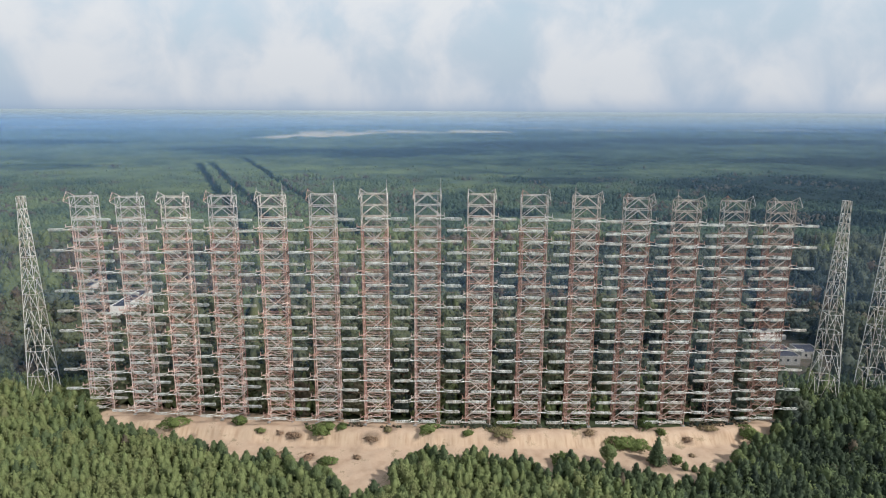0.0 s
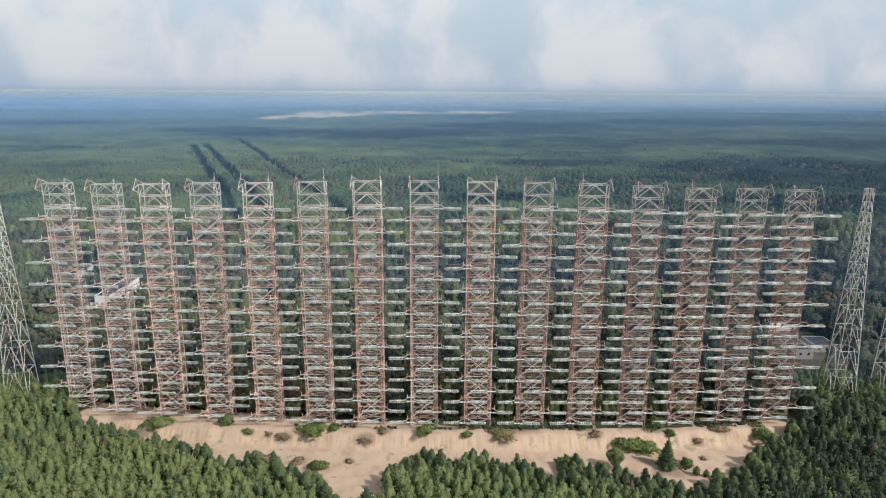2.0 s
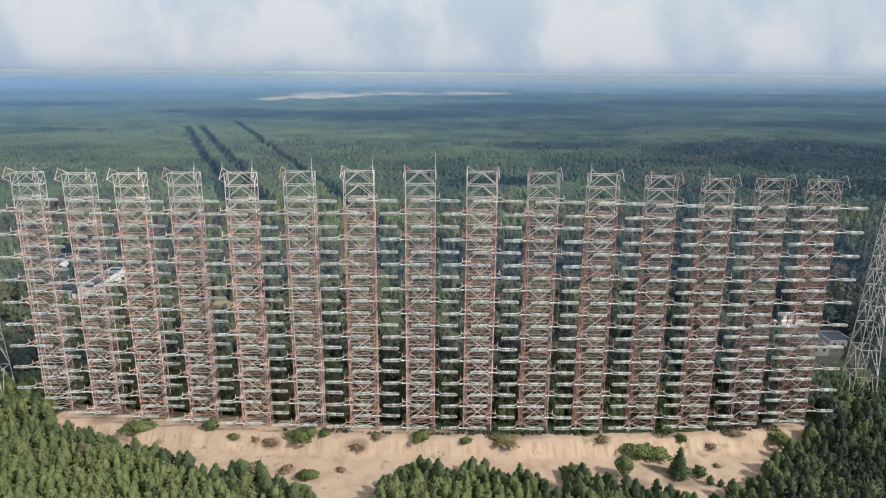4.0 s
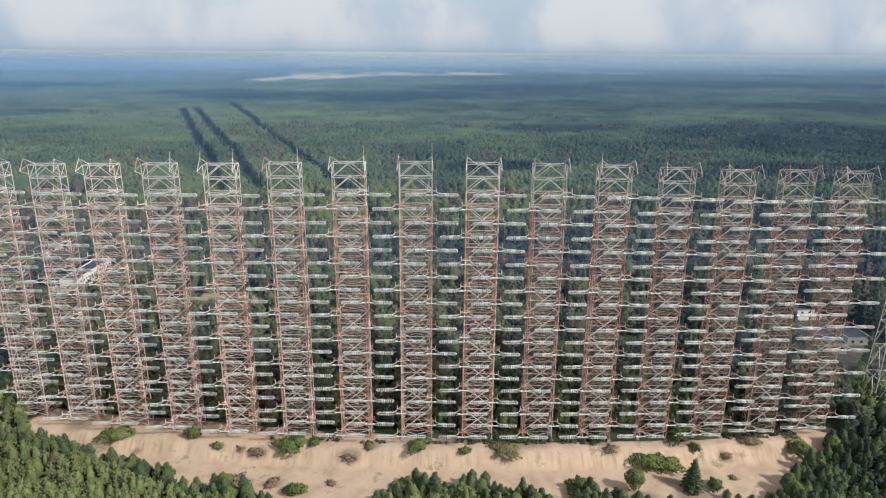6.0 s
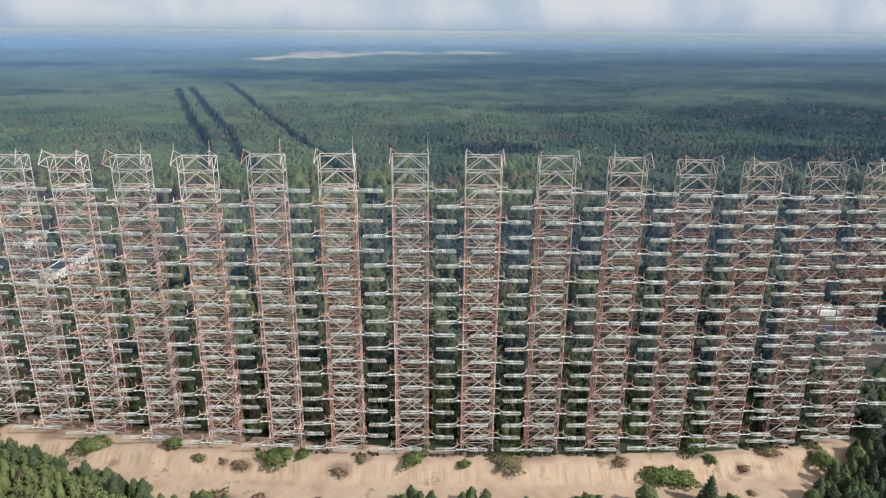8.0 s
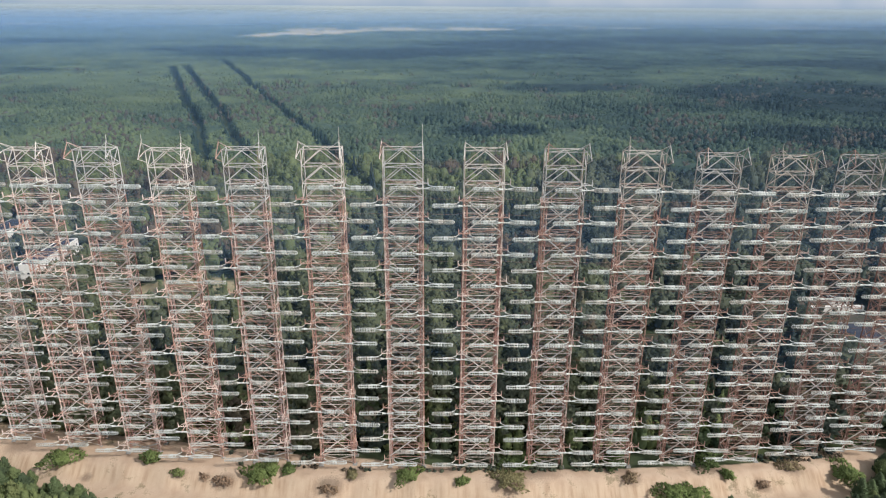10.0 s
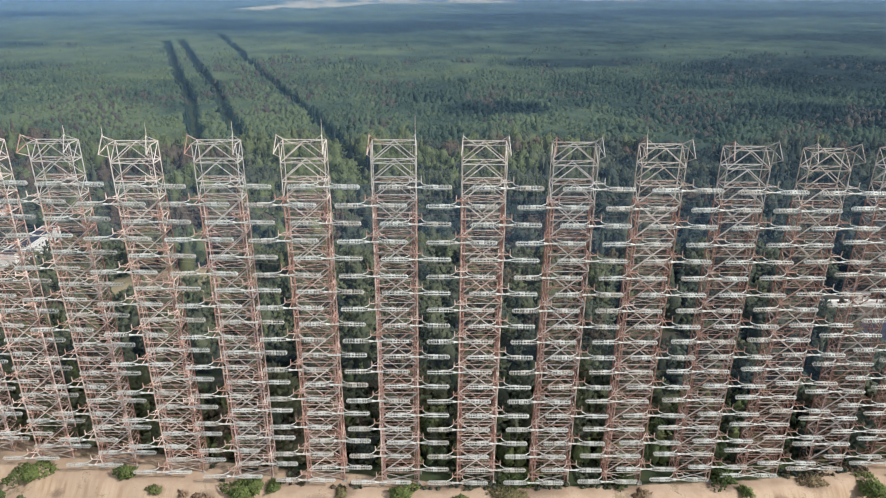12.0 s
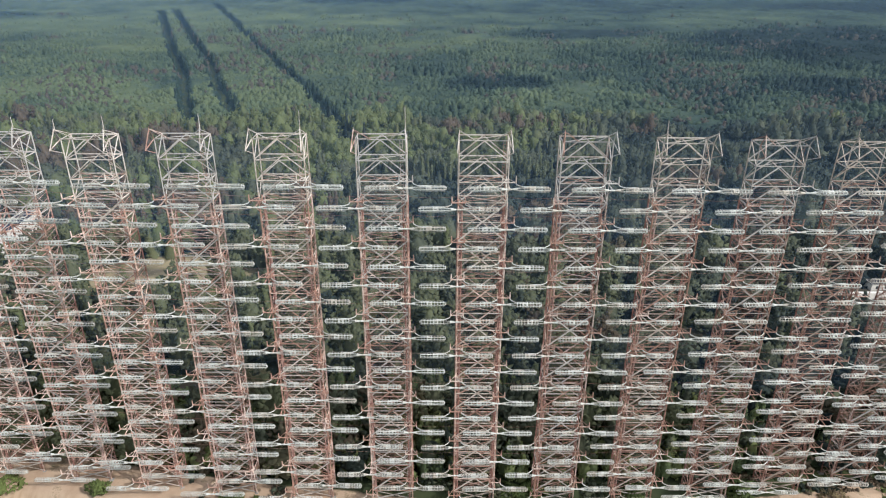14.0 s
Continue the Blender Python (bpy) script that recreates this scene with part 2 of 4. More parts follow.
def open_ground(x, y):
    """True where no tree grows."""
    yf = row_y(x)
    edge = np.interp(x, EDGE_X, EDGE_Y) + 3.0 * (lattice_noise(x, y, 9.0, 31) - 0.5)
    bare = (y > edge) & (y < yf + 6.0 + 1.5 * (lattice_noise(x, y * 0, 12, 37) - 0.5)) & (x > -152) & (x < 158)
    for pts, wide in CUTS:
        bare |= strip(x, y, pts, wide)
    bare |= (np.abs(x + 199) < 21) & (np.abs(y - 411) < 32)                 # yard of the white building
    bare |= (np.abs(x + 255) < 14) & (np.abs(y - 466) < 24)
    bare |= (np.abs(x - 190) < 24) & (np.abs(y - 328) < 22)                 # paved yard
    bare |= (np.abs(x - 183) < 20) & (np.abs(y - 362) < 14)
    bare |= meadow(x, y) | (((x - 95) / 30) ** 2 + ((y - 330) / 9) ** 2 < 1)
    bare |= (((x + 10) / 40) ** 2 + ((y - 292) / 7) ** 2 < 1) | (((x + 60) / 20) ** 2 + ((y - 300) / 8) ** 2 < 1)
    return bare


def farmland(x, y):
    """True on the far pale fields."""
    hit = strip(x, y, [(-850, 3150), (-720, 3000)], 90) | strip(x, y, [(-664, 3316), (-480, 4050)], 230) | strip(x, y, [(-480, 4050), (60, 4216)], 420)
    hit &= wander(x, y * 0.45, 110.0, 45) > 0.24
    return hit | strip(x, y, [(-1650, 4550), (-1450, 4600)], 80) | strip(x, y, [(900, 4550), (1300, 4500)], 200)


# ---- ground ----
def mesh_of(name, verts, faces, mat, tint=None, smooth_faces=False):
    me = bpy.data.meshes.new(name)
    verts, faces = np.asarray(verts, np.float32), np.asarray(faces, np.int32)
    n, k = faces.shape
    me.vertices.add(len(verts))
    me.vertices.foreach_set("co", verts.ravel())
    me.loops.add(n * k)
    me.loops.foreach_set("vertex_index", faces.ravel())
    me.polygons.add(n)
    me.polygons.foreach_set("loop_start", np.arange(0, n * k, k, dtype=np.int32))
    if smooth_faces:
        me.polygons.foreach_set("use_smooth", np.ones(n, bool))
    for key, values in (tint or {}).items():
        a = me.attributes.new(key, "FLOAT", "POINT")
        a.data.foreach_set("value", np.asarray(values, np.float32))
    me.update(calc_edges=True)
    me.validate()
    if mat:
        me.materials.append(mat)
    return me


def spaced(stops):
    """Coordinates from (from, to, step) runs."""
    vals = [np.arange(a, b, s) for a, b, s in stops] + [np.array([stops[-1][1]])]
    return np.concatenate(vals)


gx = spaced([(-4800, -1600, 160), (-1600, -420, 30), (-420, -170, 7), (-170, 180, 1.5), (180, 420, 7), (420, 1600, 30), (1600, 4800, 160)])
gy = spaced([(-1200, 120, 60), (120, 195, 5), (195, 225, 1.6), (225, 262, 0.9), (262, 270, 2.0), (270, 420, 4), (420, 1500, 30), (1500, 4900, 60)])
GX, GY = np.meshgrid(gx, gy)
GZ = height(GX, GY)
ny, nx = GX.shape
HEATH = [(-59.5, 248.1, 4.0), (-32.1, 232.7, 2.4), (-63.0, 235.7, 6.0), (-51.5, 233.9, 4.5), (60.5, 247.7, 4.0), (101.4, 249.6, 3.5),
         (111.6, 255.8, 5.5), (-27.8, 244.3, 5.0), (-65.6, 249.5, 2.2), (-128.9, 265.6, 6.5), (24.3, 245.2, 6.5), (77.9, 237.3, 5.0),
         (83.6, 230.1, 8.0), (-103.5, 253.8, 2.4), (66.4, 228.0, 7.0), (100.1, 239.8, 2.6), (-73.8, 251.0, 3.0), (30.3, 251.2, 12.0),
         (56.6, 252.0, 7.0), (85.6, 254.3, 8.0), (5.3, 250.0, 6.0), (-20.7, 247.4, 4.0)]
heath = np.zeros(GX.shape)
for hx, hy, hr in HEATH:
    heath = np.maximum(heath, np.exp(-((GX - hx) / hr) ** 2 - ((GY - hy) / (hr * 0.55)) ** 2))
idx = np.arange(ny * nx).reshape(ny, nx)
quads = np.stack([idx[:-1, :-1], idx[:-1, 1:], idx[1:, 1:], idx[1:, :-1]], -1).reshape(-1, 4)
edge_y = np.interp(GX, EDGE_X, EDGE_Y)
sand = smooth(-5, 1, GY - edge_y) * (1 - smooth(0, 3.5, GY - row_y(GX) - np.interp(GX, [-85, -20, 20, 110, 140], [5.0, 1.0, -3.0, -3.0, 0.0]))) * smooth(-158, -140, GX) * (1 - smooth(138, 156, GX))
field_a = np.maximum(farmland(GX, GY) * (0.7 + 0.3 * wander(GX, GY, 300, 41)), meadow(GX, GY) * np.clip(1.8 * wander(GX, GY, 11, 43) - 0.35, 0, 0.7))
lower = 1 - smooth(0, 1, (GY - (row_y(GX) - 12.1)) / 7.5)
scarp = np.clip(4 * lower * (1 - lower), 0, 1) * (0.4 + 0.6 * wander(GX, GY, 18.0, 87))
dirt = (open_ground(GX, GY) & (GY > 290) & (GY < 500)).astype(float)

earth, t = material("sand_and_forest_floor")
s_mask = node(t, "ShaderNodeAttribute", attribute_name="sand").outputs["Fac"]
d_mask = node(t, "ShaderNodeAttribute", attribute_name="dirt").outputs["Fac"]
f_mask = node(t, "ShaderNodeAttribute", attribute_name="field").outputs["Fac"]
h_mask = node(t, "ShaderNodeAttribute", attribute_name="heath").outputs["Fac"]
n_big, n_mid, n_fine = noise_of(t, 0.012, 6.0, 0.62), noise_of(t, 0.16, 6.0, 0.62), noise_of(t, 2.2, 5.0, 0.6)
floor_c = ramp(t, n_mid, [(0.3, (0.030, 0.040, 0.020)), (0.55, (0.055, 0.065, 0.030)), (0.75, (0.10, 0.085, 0.05))])
canopy_c = ramp(t, n_big, [(0.36, (0.030, 0.050, 0.036)), (0.5, (0.055, 0.080, 0.046)), (0.66, (0.090, 0.115, 0.055))])
floor_c = mix(t, 0.5, floor_c, canopy_c)
sand_c = ramp(t, n_mid, [(0.25, (0.37, 0.265, 0.190)), (0.45, (0.485, 0.365, 0.270)), (0.75, (0.58, 0.455, 0.345))])
sand_c = mix(t, math_node(t, "MULTIPLY", n_fine, 0.35), sand_c, (0.31, 0.215, 0.145))
runs = node(t, "ShaderNodeVectorMath", {0: coords(t), 1: (0.55, 0.07, 0.07)}, operation="MULTIPLY").outputs[0]
n_runs = node(t, "ShaderNodeTexNoise", {"Vector": runs, "Scale": 1.0, "Detail": 5.0, "Roughness": 0.6}).outputs["Fac"]
washed = ramp(t, n_runs, [(0.36, (0.33, 0.22, 0.14)), (0.50, (0.49, 0.37, 0.26)), (0.68, (0.58, 0.465, 0.34))])
sand_c = mix(t, math_node(t, "MULTIPLY", node(t, "ShaderNodeAttribute", attribute_name="scarp").outputs["Fac"], 0.85), sand_c, washed)
dirt_c = ramp(t, n_mid, [(0.3, (0.050, 0.060, 0.036)), (0.5, (0.082, 0.074, 0.058)), (0.72, (0.125, 0.100, 0.082))])
field_c = ramp(t, n_big, [(0.4, (0.42, 0.36, 0.22)), (0.6, (0.60, 0.50, 0.34))])
tuft = ramp(t, math_node(t, "ADD", n_mid, math_node(t, "MULTIPLY", n_fine, 0.3)), [(0.74, (0, 0, 0)), (0.82, (1, 1, 1))])
sand_c = mix(t, math_node(t, "MULTIPLY", tuft, 0.6), sand_c, (0.14, 0.12, 0.06))
ragged = ramp(t, math_node(t, "ADD", s_mask, math_node(t, "MULTIPLY", math_node(t, "SUBTRACT", n_mid, 0.5), 0.9)), [(0.35, (0, 0, 0)), (0.6, (1, 1, 1))])
col = mix(t, d_mask, floor_c, dirt_c)
col = mix(t, f_mask, col, field_c)
heath_c = ramp(t, n_fine, [(0.3, (0.13, 0.095, 0.07)), (0.7, (0.27, 0.20, 0.15))])
dry = ramp(t, math_node(t, "ADD", h_mask, math_node(t, "MULTIPLY", math_node(t, "SUBTRACT", n_fine, 0.5), 0.8)), [(0.3, (0, 0, 0)), (0.75, (1, 1, 1))])
sand_c = mix(t, math_node(t, "MULTIPLY", dry, 0.75), sand_c, heath_c)
col = mix(t, ragged, col, sand_c)
surface(earth, t, col, 0.95, 0, n_fine, 0.12, 0.6, 0.1)
ground = new("ground", mesh_of("ground", np.stack([GX, GY, GZ], -1).reshape(-1, 3), quads, earth,
                               {"sand": sand.ravel(), "dirt": dirt.ravel(), "field": field_a.ravel(), "heath": heath.ravel(), "scarp": scarp.ravel()}, True))
tagged(ground, "sandy terrace and forest floor running to the horizon", "ground", kind="structure")


# ---- distance and haze painted on sheets ----
haze_sheet, t = material("painted_haze")
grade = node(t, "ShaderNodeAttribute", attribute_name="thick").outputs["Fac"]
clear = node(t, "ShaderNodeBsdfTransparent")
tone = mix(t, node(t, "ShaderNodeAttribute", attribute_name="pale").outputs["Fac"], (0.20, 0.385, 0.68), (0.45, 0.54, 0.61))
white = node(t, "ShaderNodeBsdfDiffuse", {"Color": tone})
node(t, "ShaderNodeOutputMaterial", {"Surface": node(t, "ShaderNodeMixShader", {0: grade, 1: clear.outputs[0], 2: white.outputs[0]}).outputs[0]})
# upright sheets imitate haze: see-through, blue near by, paler far off
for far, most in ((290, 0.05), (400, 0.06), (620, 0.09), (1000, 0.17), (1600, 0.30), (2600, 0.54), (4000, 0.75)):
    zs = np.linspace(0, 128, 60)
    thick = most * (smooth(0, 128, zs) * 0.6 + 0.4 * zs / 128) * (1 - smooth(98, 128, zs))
    # the nearest two are added to lift the dark behind the masts
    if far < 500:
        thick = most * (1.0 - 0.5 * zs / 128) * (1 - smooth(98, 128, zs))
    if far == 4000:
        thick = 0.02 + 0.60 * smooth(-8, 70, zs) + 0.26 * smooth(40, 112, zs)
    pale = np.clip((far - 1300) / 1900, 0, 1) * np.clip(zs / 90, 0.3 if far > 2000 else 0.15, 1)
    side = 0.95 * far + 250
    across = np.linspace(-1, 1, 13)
    denser = 1.0 + (0.45 if far < 900 else 1.15) * (1 - smooth(-0.75, 0.15, across)) - 0.20 * smooth(-0.2, 0.6, across)      # haze painted denser towards -x
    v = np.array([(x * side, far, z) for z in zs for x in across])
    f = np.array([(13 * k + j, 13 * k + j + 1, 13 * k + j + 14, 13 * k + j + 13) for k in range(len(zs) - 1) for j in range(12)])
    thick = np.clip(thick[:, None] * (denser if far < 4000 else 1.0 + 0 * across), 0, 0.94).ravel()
    tagged(new("backdrop", mesh_of("backdrop", v, f, haze_sheet, {"thick": thick, "pale": np.repeat(pale, 13)})), "upright see-through sheet painted as bluish haze over the forest", "haze", kind="structure")
far_woods, t = material("far_woods")
lie = node(t, "ShaderNodeVectorMath", {0: coords(t), 1: (0.0011, 0.0011, 0.05)}, operation="MULTIPLY").outputs[0]
plots = node(t, "ShaderNodeTexNoise", {"Vector": lie, "Scale": 1.0, "Detail": 6.0, "Roughness": 0.65}).outputs["Fac"]
surface(far_woods, t, ramp(t, plots, [(0.38, (0.06, 0.09, 0.07)), (0.54, (0.13, 0.16, 0.12)), (0.63, (0.46, 0.41, 0.32))]), 0.95)
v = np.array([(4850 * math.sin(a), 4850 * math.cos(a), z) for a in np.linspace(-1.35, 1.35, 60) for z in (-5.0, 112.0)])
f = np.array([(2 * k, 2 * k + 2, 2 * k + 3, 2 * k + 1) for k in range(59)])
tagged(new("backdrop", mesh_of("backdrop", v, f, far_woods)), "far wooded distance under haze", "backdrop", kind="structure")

# ---- helpers for steelwork ----
def tube(bm, pts, r, sides=3, closed=False):
    """A round bar along points; r is one radius or one for each point."""
    pts = [Vector(p) for p in pts]
    rs = r if isinstance(r, (list, tuple)) else [r] * len(pts)
    rings, n = [], len(pts)
    for i, p in enumerate(pts):
        a = pts[(i - 1) % n] if closed or i else p
        b = pts[(i + 1) % n] if closed or i < n - 1 else p
        d = (b - a).normalized()
        u = d.orthogonal().normalized() if abs(d.x) < 0.99 else Vector((0, 0, 1)).cross(d).normalized()
        if abs(d.z) < 0.95:
            u = Vector((0, 0, 1)).cross(d).normalized()
        v = d.cross(u)
        rings.append([bm.verts.new(p + rs[i] * (math.cos(2 * math.pi * k / sides) * u + math.sin(2 * math.pi * k / sides) * v)) for k in range(sides)])
    for i in range(n if closed else n - 1):
        a, b = rings[i], rings[(i + 1) % n]
        for k in range(sides):
            bm.faces.new((a[k], a[(k + 1) % sides], b[(k + 1) % sides], b[k]))
    if not closed and sides > 2:
        bm.faces.new(rings[0][::-1])
        bm.faces.new(rings[-1])


def box(bm, x0, x1, y0, y1, z0, z1):
    vs = [bm.verts.new(p) for p in ((x0, y0, z0), (x1, y0, z0), (x1, y1, z0), (x0, y1, z0), (x0, y0, z1), (x1, y0, z1), (x1, y1, z1), (x0, y1, z1))]
    for f in ((3, 2, 1, 0), (4, 5, 6, 7), (0, 1, 5, 4), (1, 2, 6, 5), (2, 3, 7, 6), (3, 0, 4, 7)):
        bm.faces.new([vs[i] for i in f])


def mesh_from(name, bm, mat):
    bmesh.ops.recalc_face_normals(bm, faces=bm.faces)
    me = bpy.data.meshes.new(name)
    bm.to_mesh(me)
    bm.free()
    me.materials.append(mat)
    return me


def part(name, data, parent, m=None, label=""):
    """Links mesh data as one part under a thing or a part."""
    ob = new(name, data)
    ob.parent = parent
    if m is not None:
        ob.matrix_basis = m
    return tagged(ob, label)


def thing(name, m, label, category, group="", kind=""):
    ob = new(name)
    ob.matrix_basis = m
    return tagged(ob, label, category, group, kind)


def angle_section(name, mat):
    """An L-shaped rolled section of unit length and width, along x."""
    bm = bmesh.new()
    prof = [(-0.5, -0.5), (0.5, -0.5), (0.5, -0.22), (-0.22, -0.22), (-0.22, 0.5), (-0.5, 0.5)]
    ends = [[bm.verts.new((x, a, b)) for a, b in prof] for x in (0.0, 1.0)]
    for k in range(6):
        bm.faces.new((ends[0][k], ends[0][(k + 1) % 6], ends[1][(k + 1) % 6], ends[1][k]))
    bm.faces.new(ends[0][::-1])
    bm.faces.new(ends[1])
    return mesh_from(name, bm, mat)


def pipe_section(name, mat, sides=8):
    bm = bmesh.new()
    tube(bm, [(0, 0, 0), (1, 0, 0)], 0.5, sides)
    return mesh_from(name, bm, mat)


def along(a, b, wide):
    """The pose that lays a unit section from a to b, with that width."""
    a, b = Vector(a), Vector(b)
    d = b - a
    x = d.normalized()
    y = Vector((0, 1, 0)) if abs(x.y) < 0.9 else Vector((0, 0, 1))
    z = x.cross(y).normalized()
    y = z.cross(x)
    m = Matrix((x, y, z)).transposed().to_4x4()
    return Matrix.Translation(a) @ m @ Matrix.Diagonal((d.length, wide, wide, 1))


SECTION = {m.name: angle_section("angle_" + m.name, m) for m in (zinc, primer, dull_zinc, dull_primer, tower_steel)}
PIPE = {m.name: pipe_section("pipe_" + m.name, m) for m in (zinc, primer, dull_zinc, dull_primer, tower_steel, cage_white, red_oxide)}


def member(name, a, b, wide, mat, parent, round_bar=False):
    return part(name, (PIPE if round_bar else SECTION)[mat.name], parent, along(a, b, wide))


# ---- dipoles ----
def cage_mesh():
    """One arm of a dipole: a cone of wires that opens into a cylindrical wire cage with a domed end, along +x."""
    bm = bmesh.new()
    prof = [(0.25, 0.10), (1.5, 0.34), (2.9, 0.60), (3.5, 0.63), (4.1, 0.64), (5.1, 0.64), (5.75, 0.64), (6.4, 0.64), (7.05, 0.64), (7.65, 0.62), (8.0, 0.46), (8.15, 0.16)]
    n = 6
    rings = [[bm.verts.new((x, r * math.cos(2 * math.pi * k / n), r * math.sin(2 * math.pi * k / n))) for k in range(n)] for x, r in prof]
    for i in range(len(prof) - 1):
        for k in range(n):
            quad = [rings[i][k], rings[i][(k + 1) % n], rings[i + 1][(k + 1) % n], rings[i + 1][k]]
            if i == 0:
                bm.faces.new(quad)
                continue
            mid = sum((v.co for v in quad), Vector()) / 4
            inner = []
            for v in quad:
                d = v.co - mid
                inner.append(bm.verts.new(mid + Vector((d.x * max(0.3, 1 - 0.04 / abs(d.x)) * (0.7 if i == 4 else 1), d.y * (0.5 if i == 4 else 0.72), d.z * (0.5 if i == 4 else 0.72)))))
            for m in range(4):
                bm.faces.new((quad[m], quad[(m + 1) % 4], inner[(m + 1) % 4], inner[m]))
    bm.faces.new(rings[-1])
    return mesh_from("cage", bm, cage_white)


def bracket_mesh(mat):
    """The bracket on the leg: an arm forward, a stay below it, a crossbar with two upright insulators."""
    bm = bmesh.new()
    tube(bm, [(0, 3.5, 0.1), (0, 0.0, 0.0)], 0.13, 6)
    tube(bm, [(0, 3.5, -2.2), (0, 0.4, -0.1)], 0.09, 5)
    tube(bm, [(0, 3.5, 1.0), (0, 1.2, 1.0)], 0.10, 5)
    tube(bm, [(-1.35, 1.2, 1.0), (1.35, 1.2, 1.0)], 0.12, 6)
    for s in (-1, 1):
        tube(bm, [(1.35 * s, 1.2, 0.75), (1.35 * s, 1.2, 1.15), (1.35 * s, 1.2, 2.35)], [0.10, 0.16, 0.10], 6)
        tube(bm, [(0, 3.5, 1.0), (1.35 * s, 1.2, 1.0)], 0.07, 4)
    return mesh_from("bracket", bm, mat)


def feed_mesh():
    """A bent feeder pipe from the insulator down to the cage."""
    bm = bmesh.new()
    tube(bm, [(1.35, 1.2, 0.95), (1.5, 1.0, 0.62), (1.9, 0.75, 0.5), (2.6, 0.3, 0.45), (3.6, 0.05, 0.55), (4.6, 0, 0.6)], 0.095, 5)
    return mesh_from("feeder", bm, cage_white)


def hub_mesh():
    bm = bmesh.new()
    tube(bm, [(-0.5, 0, 0), (-0.25, 0, 0), (0.25, 0, 0), (0.5, 0, 0)], [0.09, 0.2, 0.2, 0.09], 8)
    return mesh_from("dipole", bm, cage_white)


CAGE, FEED, HUB = cage_mesh(), feed_mesh(), hub_mesh()
BRACKET = {m.name: bracket_mesh(m) for m in (zinc, primer, dull_zinc, dull_primer)}
FLIP = Matrix.Diagonal((-1, 1, 1, 1))


def dipole(x, z, mat, mast):
    hub = part("dipole", HUB, mast, pose(x, -REACH, z), "white wire-cage dipole held before the leg")
    part("cage", CAGE, hub)
    part("cage", CAGE, hub, pose(0, 0, 0, 0, 0, 180))
    part("bracket", BRACKET[mat.name], hub, label="rusty steel bracket")
    part("feeder", FEED, hub)
    part("feeder", FEED, hub, FLIP.copy())


# ---- antenna masts ----
def footing_mesh():
    bm = bmesh.new()
    box(bm, -0.7, 0.7, -0.7, 0.7, -1.2, 0.2)
    box(bm, -0.4, 0.4, -0.4, 0.4, 0.2, 0.5)
    bmesh.ops.bevel(bm, geom=bm.edges[:], offset=0.06, segments=1, affect="EDGES")
    return mesh_from("footing", bm, concrete)


FOOTING = footing_mesh()


